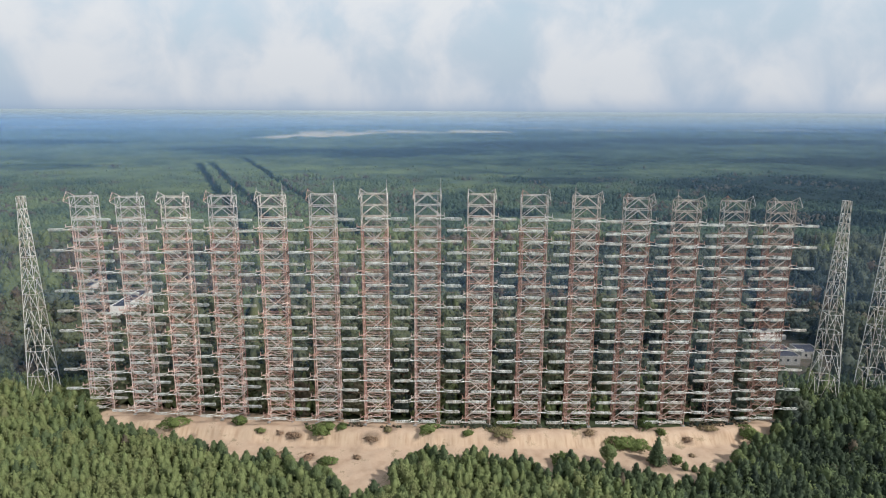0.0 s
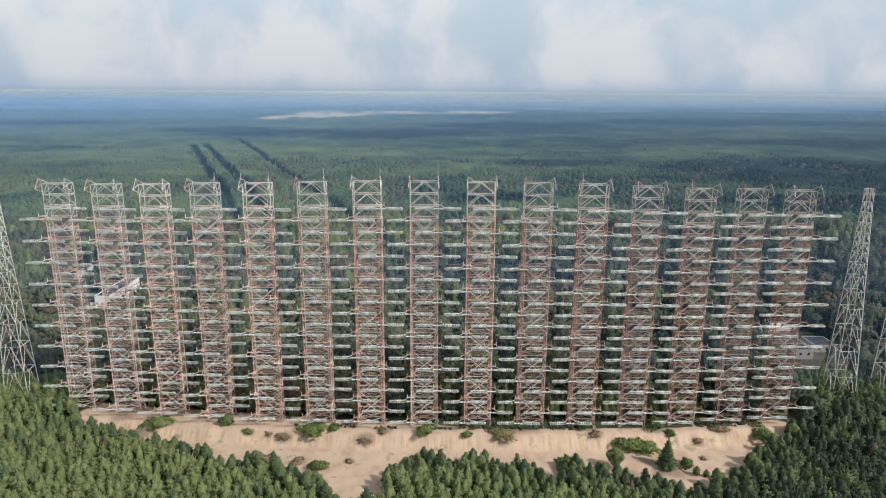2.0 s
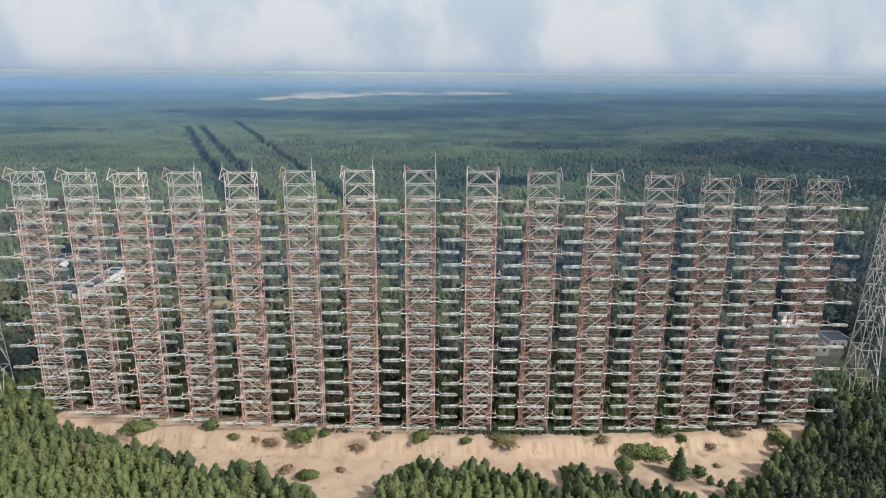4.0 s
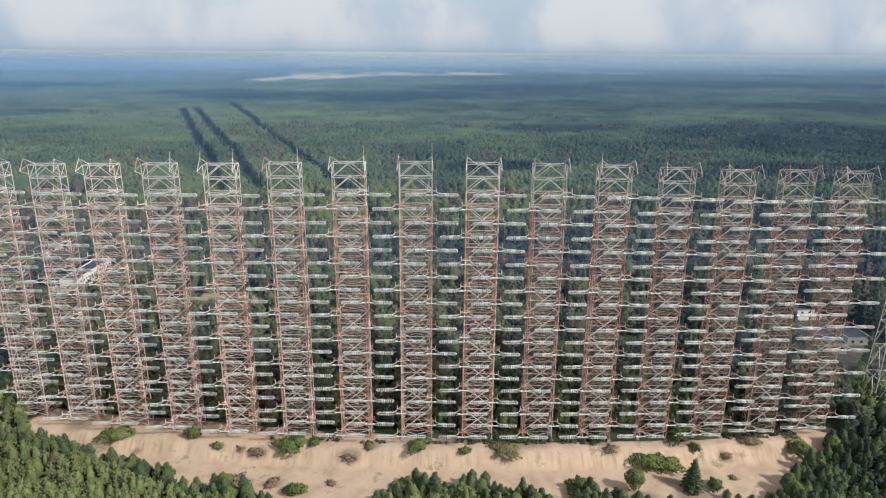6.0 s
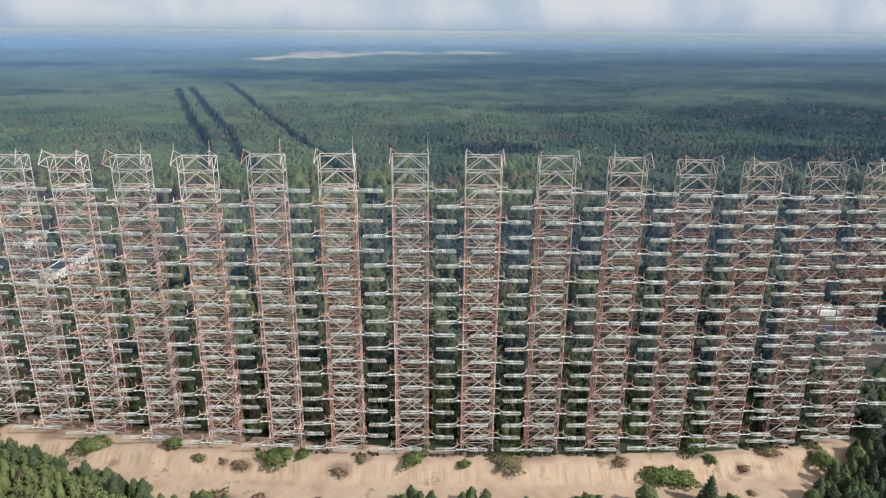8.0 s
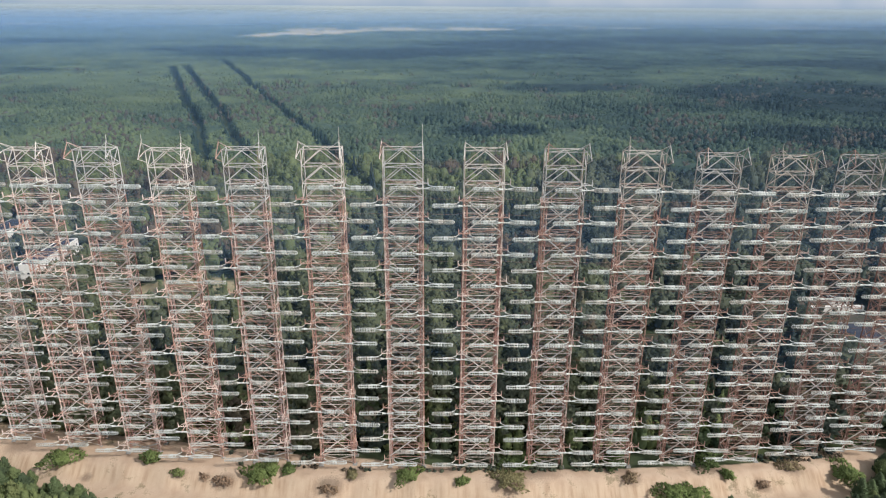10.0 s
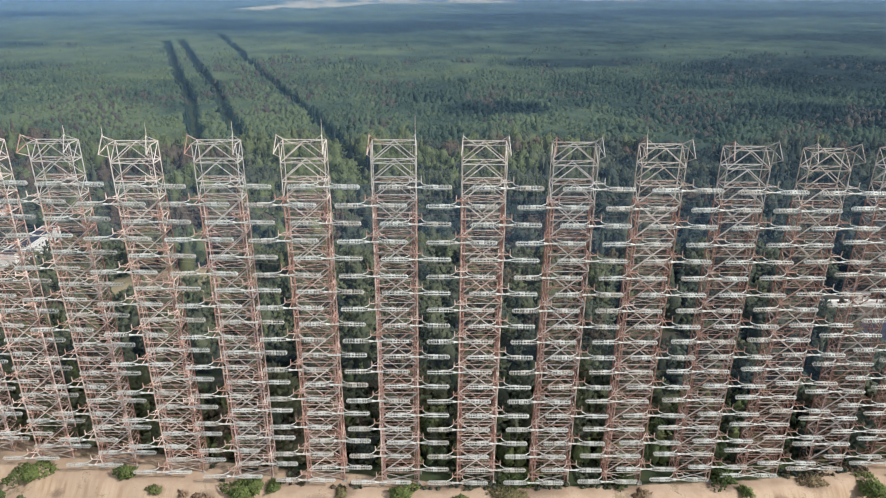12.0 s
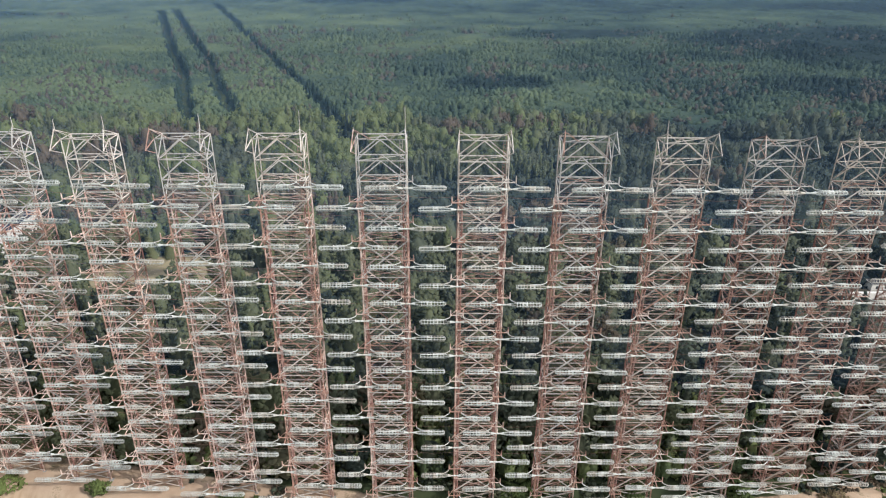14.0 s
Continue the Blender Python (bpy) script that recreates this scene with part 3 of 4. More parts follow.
def antenna_mast(zinc, primer, label, seed):
    rnd = random.Random(seed)
    mast = thing("antenna_mast", pose(0, 0, 0), label, "antenna mast", "masts of the antenna row")
    levels = [TOP - BAY * k for k in range(22)] + [0.4]
    corners = [(-HALF, 0), (HALF, 0), (HALF, DEPTH), (-HALF, DEPTH)]
    split = TOP - 3 * BAY
    for x, y in corners:
        part("footing", FOOTING, mast, pose(x, y, 0))
        member("leg", (x, y, split), (x, y, TOP + 0.1), 0.25, zinc, mast, True)
        member("leg", (x, y, 0.3), (x, y, split), 0.36, primer if y == 0 else red_oxide, mast, True)
    for s in (-1, 1):
        inner = s * (HALF - 0.8)
        member("inner_leg", (inner, 0.35, 0.3), (inner, 0.35, split), 0.34, red_oxide, mast, True)
        bm = bmesh.new()
        for k in range(54):
            z = 0.6 + 1.5 * k
            tube(bm, [(s * HALF, 0.05, z), (inner, 0.35, z + 0.75)], 0.07, 3)
            tube(bm, [(inner, 0.35, z + 0.75), (s * HALF, 0.05, z + 1.5)], 0.07, 3)
            tube(bm, [(inner, 0.4, z), (s * (HALF - 0.15), DEPTH - 0.1, z + 1.3)], 0.08, 3)
        part("lacing", mesh_from("lacing", bm, red_oxide), mast, label="rust-red lattice lacing beside the leg")
    for k, z in enumerate(levels[:-1]):
        low = levels[k + 1]
        grey = k < 4 or rnd.random() < 0.30 - 0.008 * k
        mat = zinc if grey else primer
        for i in range(4):
            (x0, y0), (x1, y1) = corners[i], corners[(i + 1) % 4]
            member("beam", (x0, y0, z), (x1, y1, z), 0.20 if i % 2 == 0 else 0.17, mat if i else (zinc if rnd.random() < 0.5 else mat), mast)
        for y in (0, DEPTH):
            m2 = zinc if k < 4 or rnd.random() < (0.7 if y == 0 else 0.3) else primer
            if k < 3:
                member("brace", (0, y, z - 0.1), (-HALF, y, low + 0.1), 0.21, m2, mast)
                member("brace", (0, y, z - 0.1), (HALF, y, low + 0.1), 0.21, m2, mast)
            elif k % 2:
                foot = levels[min(k + 2, len(levels) - 1)]
                member("brace", (HALF, y, z - 0.1), (-HALF, y, foot + 0.1), 0.25, m2, mast)
                member("brace", (-HALF, y + 0.25, z - 0.1), (HALF, y + 0.25, foot + 0.1), 0.25, m2, mast)
        for x in (-HALF, HALF):
            member("brace", (x, 0, z if k % 2 else low), (x, DEPTH, low if k % 2 else z), 0.15, mat if k < 4 else primer, mast)
        member("plan_brace", (-HALF, 0, z), (HALF, DEPTH, z), 0.13, primer if k > 1 else zinc, mast)
        if 1 < k < 21:
            member("plan_brace", (HALF, 0, z), (-HALF, DEPTH, z), 0.13, primer, mast)
    bm = bmesh.new()
    for s in (-0.28, 0.28):
        tube(bm, [(s, 0, 0.5), (s, 0, TOP)], 0.045, 3)
    for k in range(120):
        box(bm, -0.28, 0.28, -0.035, 0.035, 0.9 + 0.785 * k, 0.97 + 0.785 * k)
    bm2 = bmesh.new()
    for k in range(170):
        z = 1.2 + 0.505 * k + rnd.uniform(-0.1, 0.1)
        sag = rnd.uniform(-0.12, 0.05)
        tube(bm2, [(-HALF, DEPTH + 0.12, z), (0, DEPTH + 0.12, z + sag), (HALF, DEPTH + 0.12, z)], 0.03, 3)
    screen = part("reflector_screen", mesh_from("reflector_screen", bm2, rust_wire), mast, label="rusty wires strung across the back of the mast")
    tagged(screen, "rusty wires strung across the back of the mast", kind="stuff")
    part("ladder", mesh_from("ladder", bm, primer), mast, pose(HALF - 0.9, 0.35, 0))
    for k in range(20):
        dipole(HALF if k % 2 == 0 else -HALF, TOP - BAY * (k + 2) - 0.2, zinc if k < 1 else primer, mast)
    for s in (-1, 1):
        x, mat = s * HALF, primer if s < 0 and seed == 9 else zinc
        tip, apex = Vector((x + s * 0.4, -3.9, 93.9)), Vector((x, -1.6, 97.6))
        bm = bmesh.new()
        tube(bm, [tip - Vector((0, 0.2, 0.1)), tip, apex, apex + Vector((0, 0, 0.5))], [0.05, 0.11, 0.11, 0.05], 5)
        arm = part("top_bracket", mesh_from("top_bracket", bm, mat), mast, label="pointed outrigger on the top corner")
        for a, b in ((apex, (x, 0, TOP)), (tip, (x, 0, TOP)), (tip, (x, 0, TOP - 3.0)), (apex, (x - s * 3.2, 0, TOP)), (apex, (x, DEPTH, TOP))):
            member("strut", a, b, 0.15, mat, arm)
    return mast


pale = antenna_mast(zinc, primer, "tall pale and rust-red steel lattice mast carrying twenty wire-cage dipoles", 4)
dull = antenna_mast(dull_zinc, dull_primer, "tall dull grey and rust-brown steel lattice mast carrying twenty wire-cage dipoles", 9)
rod_bm = bmesh.new()
tube(rod_bm, [(0, 0, 0), (0, 0, 1.0)], [0.09, 0.05], 5)
ROD = mesh_from("lightning_rod", rod_bm, zinc)
placed = set()
for i in range(MASTS):
    at = pose(ROW_X[i], ROW_Y[i], ROW_Z[i])
    model = dull if i % 2 or i == 0 else pale
    if model in placed:
        mast = copy_thing(model, at)
    else:
        placed.add(model)
        model.matrix_basis = at
        mast = model
    for j, side, tall in ((4, -1, 2.0), (4, 1, 3.0), (5, 1, 3.0), (6, 1, 3.5), (7, 1, 6.5), (3, 1, 2.2), (10, -1, 2.5), (12, -1, 1.8)):
        if i == j:
            part("lightning_rod", ROD, mast, Matrix.Translation((side * HALF, -1.2 if tall < 6 else 0, 97.6 if tall < 6 else TOP)) @ Matrix.Diagonal((1, 1, tall, 1)))


# ---- guyless side towers ----
def side_tower(x, y, turn, tall=94.0, foot=7.0, head=1.6):
    tw = thing("lattice_tower", pose(x, y, -2.5, 0, 0, turn), "tapering four-legged steel lattice tower, grey and bare", "lattice tower", "towers beside the antenna row")
    zs = [0.0]
    step = 13.5
    while zs[-1] + step < tall - 3:
        zs.append(zs[-1] + step)
        step = max(4.2, step * 0.86)
    zs.append(tall)

    def half(z):
        return foot + (head - foot) * min(1.0, z / (tall * 0.93))

    signs = [(-1, -1), (1, -1), (1, 1), (-1, 1)]
    for sx, sy in signs:
        part("footing", FOOTING, tw, pose(sx * foot, sy * foot, 0))
        knee = tall * 0.93
        member("leg", (sx * foot, sy * foot, 0.3), (sx * head, sy * head, knee), 0.28, tower_steel, tw, True)
        member("leg", (sx * head, sy * head, knee), (sx * head, sy * head, tall), 0.22, tower_steel, tw, True)
    for k in range(len(zs) - 1):
        z0, z1 = zs[k], zs[k + 1]
        h0, h1 = half(z0), half(z1)
        for i in range(4):
            (ax, ay), (bx, by) = signs[i], signs[(i + 1) % 4]
            mid = ((ax + bx) / 2 * h1, (ay + by) / 2 * h1, z1)
            member("beam", (ax * h1, ay * h1, z1), (bx * h1, by * h1, z1), 0.16, tower_steel, tw)
            member("brace", (ax * h0, ay * h0, z0 + 0.3), mid, 0.16, tower_steel, tw)
            member("brace", (bx * h0, by * h0, z0 + 0.3), mid, 0.16, tower_steel, tw)
            if k < 4:
                hm, zm = half((z0 + z1) / 2), (z0 + z1) / 2
                member("strut", (ax * hm, ay * hm, zm), tuple((p + q) / 2 for p, q in zip((ax * h0, ay * h0, z0), mid)), 0.11, tower_steel, tw)
                member("strut", (bx * hm, by * hm, zm), tuple((p + q) / 2 for p, q in zip((bx * h0, by * h0, z0), mid)), 0.11, tower_steel, tw)
    return tw


side_tower(-181.0, 283.0, 4, foot=4.9, head=1.35)
side_tower(174.5, 282.5, -4, foot=4.9, head=1.35)
side_tower(201.0, 290.0, -4, foot=4.9, head=1.35)


# ---- cables along the row ----
for k, z in enumerate((12.5, 21.0, 34.2, 42.6, 56.0, 64.5, 77.8, 82.0)):
    bm = bmesh.new()
    stops = []
    for i in range(MASTS):
        x = ROW_X[i]
        stops.append((x, row_y(x) + DEPTH + 0.3, z + dome(x)))
        if i < MASTS - 1:
            x = (x + ROW_X[i + 1]) / 2
            stops.append((x, row_y(x) + DEPTH + 0.3, z - 0.7 + dome(x)))
    tube(bm, stops, 0.028, 3)
    tagged(new("cable", mesh_from("cable", bm, rust_wire)), "thin rusty steel cable strung along the back of the masts", "cable", "cables behind the masts")

# ---- buildings behind the row ----
def white_building():
    b = thing("white_building", pose(-197.8, 396.5, 0, 0, 0, 0), "abandoned whitewashed two-storey building with a flat dark roof", "building")
    bm = bmesh.new()
    box(bm, -9, 0, 0, 40.5, -0.5, 7.6)
    part("wall", mesh_from("wall", bm, whitewash), b)
    bm = bmesh.new()
    box(bm, -16, -9.1, 1.5, 9, -0.5, 3.6)
    part("wall", mesh_from("wall", bm, whitewash), b, label="lower whitewashed side wing")
    bm = bmesh.new()
    box(bm, -8.6, -0.4, 0.4, 40.1, 7.61, 7.68)
    part("roof", mesh_from("roof", bm, bitumen), b, label="dark roofing felt")
    bm = bmesh.new()
    box(bm, -15.7, -9.4, 1.8, 8.7, 3.61, 3.68)
    part("roof", mesh_from("roof", bm, bitumen), b, label="dark roofing felt")
    for y0, y1, x0, x1 in ((0, 40.5, -0.4, 0.02), (0, 0.4, -9, -0.4), (40.1, 40.5, -9, -0.4), (0.4, 40.1, -9, -8.6)):
        bm = bmesh.new()
        box(bm, x0, x1, y0, y1, 7.6, 8.2)
        part("parapet", mesh_from("parapet", bm, whitewash), b)
    win = bmesh.new()
    box(win, 0.0, 0.08, -0.6, 0.6, -0.5, 0.5)
    frame_bm = bmesh.new()
    for a in ((0, 0.14, -0.75, -0.6, -0.65, 0.65), (0, 0.14, 0.6, 0.75, -0.65, 0.65), (0, 0.14, -0.6, 0.6, 0.5, 0.65), (0, 0.14, -0.6, 0.6, -0.65, -0.5)):
        box(frame_bm, *a)
    pane, frm = mesh_from("window", win, glass_dark), mesh_from("frame", frame_bm, whitewash)
    for k in range(13):
        for z in (1.9, 5.4):
            w = part("window", pane, b, pose(0.01, 2.2 + 3.0 * k, z))
            part("frame", frm, w)
    for k in range(3):
        w = part("window", pane, b, pose(-1.6 - 3.0 * k, -0.01, 3.4, 0, 0, -90))
        part("frame", frm, w)
    return b


def flat_building(x, y, sx, sy, tall, turn, label, wall, rim=0.4):
    b = thing("flat_roofed_building", pose(x, y, 0, 0, 0, turn), label, "building")
    bm = bmesh.new()
    box(bm, -sx / 2, sx / 2, -sy / 2, sy / 2, -0.6, tall)
    part("wall", mesh_from("wall", bm, wall), b)
    bm = bmesh.new()
    box(bm, -sx / 2 + 0.4, sx / 2 - 0.4, -sy / 2 + 0.4, sy / 2 - 0.4, tall + 0.01, tall + 0.08)
    part("roof", mesh_from("roof", bm, bitumen), b, label="dark roofing felt")
    for a in ((-sx / 2, sx / 2, -sy / 2 - 0.02, -sy / 2 + 0.4), (-sx / 2, sx / 2, sy / 2 - 0.4, sy / 2 + 0.02),
              (-sx / 2 - 0.02, -sx / 2 + 0.4, -sy / 2 + 0.4, sy / 2 - 0.4), (sx / 2 - 0.4, sx / 2 + 0.02, -sy / 2 + 0.4, sy / 2 - 0.4)):
        bm = bmesh.new()
        box(bm, *a, tall, tall + rim)
        part("parapet", mesh_from("parapet", bm, concrete), b)
    win = bmesh.new()
    box(win, -0.6, 0.6, -0.06, 0.0, -0.6, 0.6)
    pane = mesh_from("window", win, glass_dark)
    for k in range(int(sx // 4)):
        part("window", pane, b, pose(-sx / 2 + 2.5 + 4 * k, -sy / 2 - 0.01, tall * 0.55))
    return b


white_building()
flat_building(-257.5, 470, 12, 26, 4.2, 0, "low pale outbuilding with a flat roof among trees", whitewash)
flat_building(198.3, 340.5, 11.5, 13, 3.2, 0, "low concrete building with a dark flat roof and pale rim", concrete)
flat_building(179.0, 334.5, 17, 18, 4.0, 0, "dark-roofed concrete shed with a pale rim", concrete)
flat_building(192.5, 373.0, 9, 5, 2.6, 3, "small whitewashed hut with a flat roof", whitewash)


def concrete_beam(x, y, long, turn, label):
    bm = bmesh.new()
    box(bm, -long / 2, long / 2, -0.8, 0.8, -0.4, 2.6)
    n = int(long // 2.4)
    for k in range(n):
        u = -long / 2 + (k + 0.5) * long / n
        box(bm, u - 0.18, u + 0.18, -0.95, -0.8, -0.4, 2.6)
    ob = new("concrete_wall", mesh_from("concrete_wall", bm, whitewash))
    ob.matrix_basis = pose(x, y, 0, 0, 0, turn)
    tagged(ob, label, "wall")


concrete_beam(184.5, 364, 30, 2, "long pale ribbed concrete wall beside the sheds")
concrete_beam(167.2, 357.8, 11, 66, "short pale concrete wall closing the yard")


# ---- trees ----
def clumps(rng, centres, outward, size, slim=0.62):
    """Three-sided tufts, one at each centre, pointing outward: arrays of vertices and faces."""
    n = len(centres)
    d = outward / np.linalg.norm(outward, axis=1, keepdims=True)
    ref = rng.normal(size=(n, 3))
    u = np.cross(d, ref)
    u /= np.linalg.norm(u, axis=1, keepdims=True)
    v = np.cross(d, u)
    size = np.asarray(size).reshape(-1, 1) * np.ones((n, 1))
    verts = np.empty((n, 4, 3))
    for k in range(3):
        a = 2 * math.pi * k / 3
        wob = 0.75 + 0.5 * rng.random((n, 1))
        verts[:, k] = centres + size * slim * wob * (math.cos(a) * u + math.sin(a) * v) - d * size * 0.25
    verts[:, 3] = centres + d * size * (0.55 + 0.5 * rng.random((n, 1)))
    base = np.arange(n)[:, None, None] * 4
    faces = base + np.array([[0, 1, 3], [1, 2, 3], [2, 0, 3]])[None]
    return verts.reshape(-1, 3), faces.reshape(-1, 3)


def crown_points(rng, n, kind):
    """Places and directions of tufts in a crown of unit height (0 to 1) and unit radius."""
    a = rng.random(n) * 2 * math.pi
    if kind == "pine":
        u = rng.random(n) ** 1.05
        z = 0.16 + 0.84 * u
        r = (1 - u ** 2.3) ** 0.75 * np.minimum(1, 0.6 + 1.6 * u) * (0.5 + 0.55 * rng.random(n)) * (1 + 0.24 * np.sin(3 * a + 7 * u)) * (0.88 + 0.2 * np.sin(21 * u)) + 0.02
        out = np.stack([np.cos(a), np.sin(a), 0.65 + 1.3 * u], -1)
    elif kind == "spruce":
        u = rng.random(n) ** 1.3
        z = 0.06 + 0.94 * u
        r = (1 - u) * (0.5 + 0.5 * rng.random(n)) * (0.8 + 0.2 * np.sin(u * 40)) + 0.02
        out = np.stack([np.cos(a), np.sin(a), -0.1 + 1.2 * u], -1)
    else:
        c = rng.random(n) * 1.5 - 0.5
        c = np.clip(c, -0.5, 1)
        s = np.sqrt(np.maximum(0, 1 - c * c))
        lump = 1 + 0.22 * np.sin(2.3 * a + 4 * c) + 0.12 * np.sin(5 * a)
        z = 0.58 + 0.42 * c
        r = s * lump * (0.75 + 0.25 * rng.random(n))
        out = np.stack([s * np.cos(a), s * np.sin(a), c + 0.35], -1)
    return np.stack([r * np.cos(a), r * np.sin(a), z], -1), out + rng.normal(size=(n, 3)) * 0.35


PROFILE = {"pine": ((0.10, 0.5), (0.34, 0.82), (0.62, 0.74), (0.84, 0.46)), "spruce": ((0.05, 0.85), (0.3, 0.66), (0.6, 0.38), (0.85, 0.15)),
           "leafy": ((0.16, 0.5), (0.40, 0.84), (0.66, 0.72), (0.86, 0.36))}


def bodies(rng, x, y, z, h, w, kind, sides=6):
    """The dense inner part of many crowns: ragged closed forms, one to each tree."""
    prof = PROFILE[kind] if sides > 5 else PROFILE[kind][1::2]
    n, m = len(x), len(prof)
    a = np.arange(sides)[None, None] * 2 * math.pi / sides + rng.random((n, 1, 1)) * 6 + rng.random((n, m, 1)) * 0.9
    r = np.array([p[1] for p in prof])[None, :, None] * w[:, None, None] * (0.55 + 0.72 * rng.random((n, m, sides)))
    zz = z[:, None, None] + h[:, None, None] * (np.array([p[0] for p in prof])[None, :, None] + 0.15 * (rng.random((n, m, sides)) - 0.5))
    ring = np.stack([x[:, None, None] + r * np.cos(a), y[:, None, None] + r * np.sin(a), zz], -1).reshape(n, m * sides, 3)
    tip = np.stack([x + 0.1 * w * rng.normal(size=n), y + 0.1 * w * rng.normal(size=n), z + h * 0.97], -1)[:, None]
    verts = np.concatenate([ring, tip], 1)
    f = []
    for i in range(m - 1):
        for k in range(sides):
            p, q = i * sides + k, i * sides + (k + 1) % sides
            f += [(p, q, q + sides), (p, q + sides, p + sides)]
    f += [((m - 1) * sides + k, (m - 1) * sides + (k + 1) % sides, m * sides) for k in range(sides)]
    per = m * sides + 1
    faces = np.array(f)[None] + (np.arange(n) * per)[:, None, None]
    return verts.reshape(-1, 3), faces.reshape(-1, 3), per


def tree_trunk_mesh(kind, tall, wide, seed):
    rnd = random.Random(seed)
    bm = bmesh.new()
    lean = [(rnd.uniform(-0.15, 0.15), rnd.uniform(-0.15, 0.15)) for _ in range(4)]
    tube(bm, [(lean[k][0] * k, lean[k][1] * k, tall * (-0.06 + 0.34 * k)) for k in range(3)] + [(0.1, 0.1, tall * 0.9)], [0.2, 0.17, 0.11, 0.03], 6)
    for k in range(9):
        z = tall * (0.25 + 0.065 * k)
        a = rnd.uniform(0, 6.28)
        r = wide * (0.85 - 0.07 * k)
        tube(bm, [(0.05, 0.05, z), (r * 0.5 * math.cos(a), r * 0.5 * math.sin(a), z + 0.25), (r * math.cos(a), r * math.sin(a), z + 0.7)], [0.06, 0.045, 0.02], 4)
    return mesh_from("trunk", bm, bark)


def tree_model(name, kind, tall, wide, n, size, tint, label, category, seed):
    rng = np.random.default_rng(seed)
    c, o = crown_points(rng, n, kind)
    v, f = clumps(rng, c * (wide, wide, tall), o, size * (0.7 + 0.8 * rng.random(n)), 0.40)
    one = np.array([1.0])
    bv, bf, _ = bodies(rng, one * 0, one * 0, one * 0, one * tall * 0.93, one * wide * 0.75, kind, 6)
    v, f = np.concatenate([v, bv]), np.concatenate([f, bf + len(v)])
    tree = thing(name, pose(0, 0, 0), label, category)
    part("trunk", tree_trunk_mesh(kind, tall, wide, seed), tree)
    part("crown", mesh_of("crown", v, f, young_needles, {"tint": np.full(len(v), tint)}), tree)
    return tree


PINE = "young pine with a bushy green crown in the forest edge"
MODELS = [tree_model("pine_tree", "pine", 7.8, 2.7, 760, 0.62, 0.52, PINE, "tree", 1),
          tree_model("pine_tree", "pine", 6.9, 2.6, 700, 0.60, 0.62, PINE, "tree", 2),
          tree_model("pine_tree", "pine", 8.8, 2.8, 820, 0.64, 0.46, PINE, "tree", 3),
          tree_model("pine_tree", "pine", 6.0, 2.3, 600, 0.56, 0.60, PINE, "tree", 4),
          tree_model("birch_tree", "leafy", 7.8, 2.7, 760, 0.56, 0.70, "light green birch among the pines", "tree", 5),
          tree_model("pine_tree", "spruce", 8.2, 3.3, 1000, 0.7, 0.44, "lone bushy pine standing on the open sand", "tree", 6),
          tree_model("pine_tree", "pine", 7.6, 2.5, 720, 0.62, 0.35, PINE, "tree", 7)]
used = set()


def plant(k, x, y, scale, turn, z=None, slim=1.0):
    z = float(height(np.array([x]), np.array([y]))[0]) - 0.1 if z is None else z
    m = pose(x, y, z, 0, 0, turn) @ Matrix.Diagonal((scale * slim, scale * slim, scale, 1))
    if k not in used:
        used.add(k)
        MODELS[k].matrix_basis = m
        return
    copy_thing(MODELS[k], m).matrix_basis = m


def jitter_grid(rng, x0, x1, y0, y1, step, amount=0.42):
    xs, ys = np.meshgrid(np.arange(x0, x1, step), np.arange(y0, y1, step))
    xs = xs + (rng.random(xs.shape) - 0.5) * 2 * amount * step
    ys = ys + (rng.random(ys.shape) - 0.5) * 2 * amount * step
    return xs.ravel(), ys.ravel()


def in_view(x, y, pad=40):
    return np.abs(x - 4) < 0.78 * (y + 8) + pad


rng = np.random.default_rng(12)
fx, fy = jitter_grid(rng, -230, 260, 168, 300, 3.2)
keep = ~open_ground(fx, fy) & in_view(fx, fy, 10)
fx, fy = fx[keep], fy[keep]
edge = np.interp(fx, EDGE_X, EDGE_Y)
near = (fx > -150) & (fx < 152) & (fy < edge + 1) & (fy > 188)
order = np.argsort(edge[near] - fy[near])[:250]
chosen = np.where(near)[0][order]
for i in chosen:
    r = rng.random()
    # darker pines picked more often beyond x = 40, deepening the painted shade there
    k = 4 if r < 0.10 else 6 if r < (0.25 if fx[i] < 40 else 0.6) else int(rng.integers(0, 4))
    plant(k, float(fx[i]), float(fy[i]), float(0.58 + 0.5 * rng.random()), float(rng.random() * 360), slim=0.85)
plant(5, 83.6, 233.2, 1.25, 20)
plant(5, 27.8, 224.7, 0.95, 80)
plant(4, 64.2, 230.9, 1.0, 10)
plant(3, 92.9, 228.8, 0.6, 50)
plant(3, 96.1, 227.7, 0.5, 150)
rest = np.ones(len(fx), bool)
rest[chosen] = False


def cloud_shade(x, y):
    """Cloud shadows on the forest, painted as dark ovals in its tint: 0 to 1."""
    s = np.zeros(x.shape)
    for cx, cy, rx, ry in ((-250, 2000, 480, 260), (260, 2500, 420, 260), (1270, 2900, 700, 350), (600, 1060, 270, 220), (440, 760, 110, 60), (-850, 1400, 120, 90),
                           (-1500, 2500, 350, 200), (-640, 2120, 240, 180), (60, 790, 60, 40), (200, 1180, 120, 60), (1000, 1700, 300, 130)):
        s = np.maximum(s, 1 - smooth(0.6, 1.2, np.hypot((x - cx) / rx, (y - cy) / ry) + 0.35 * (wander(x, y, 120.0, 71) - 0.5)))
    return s


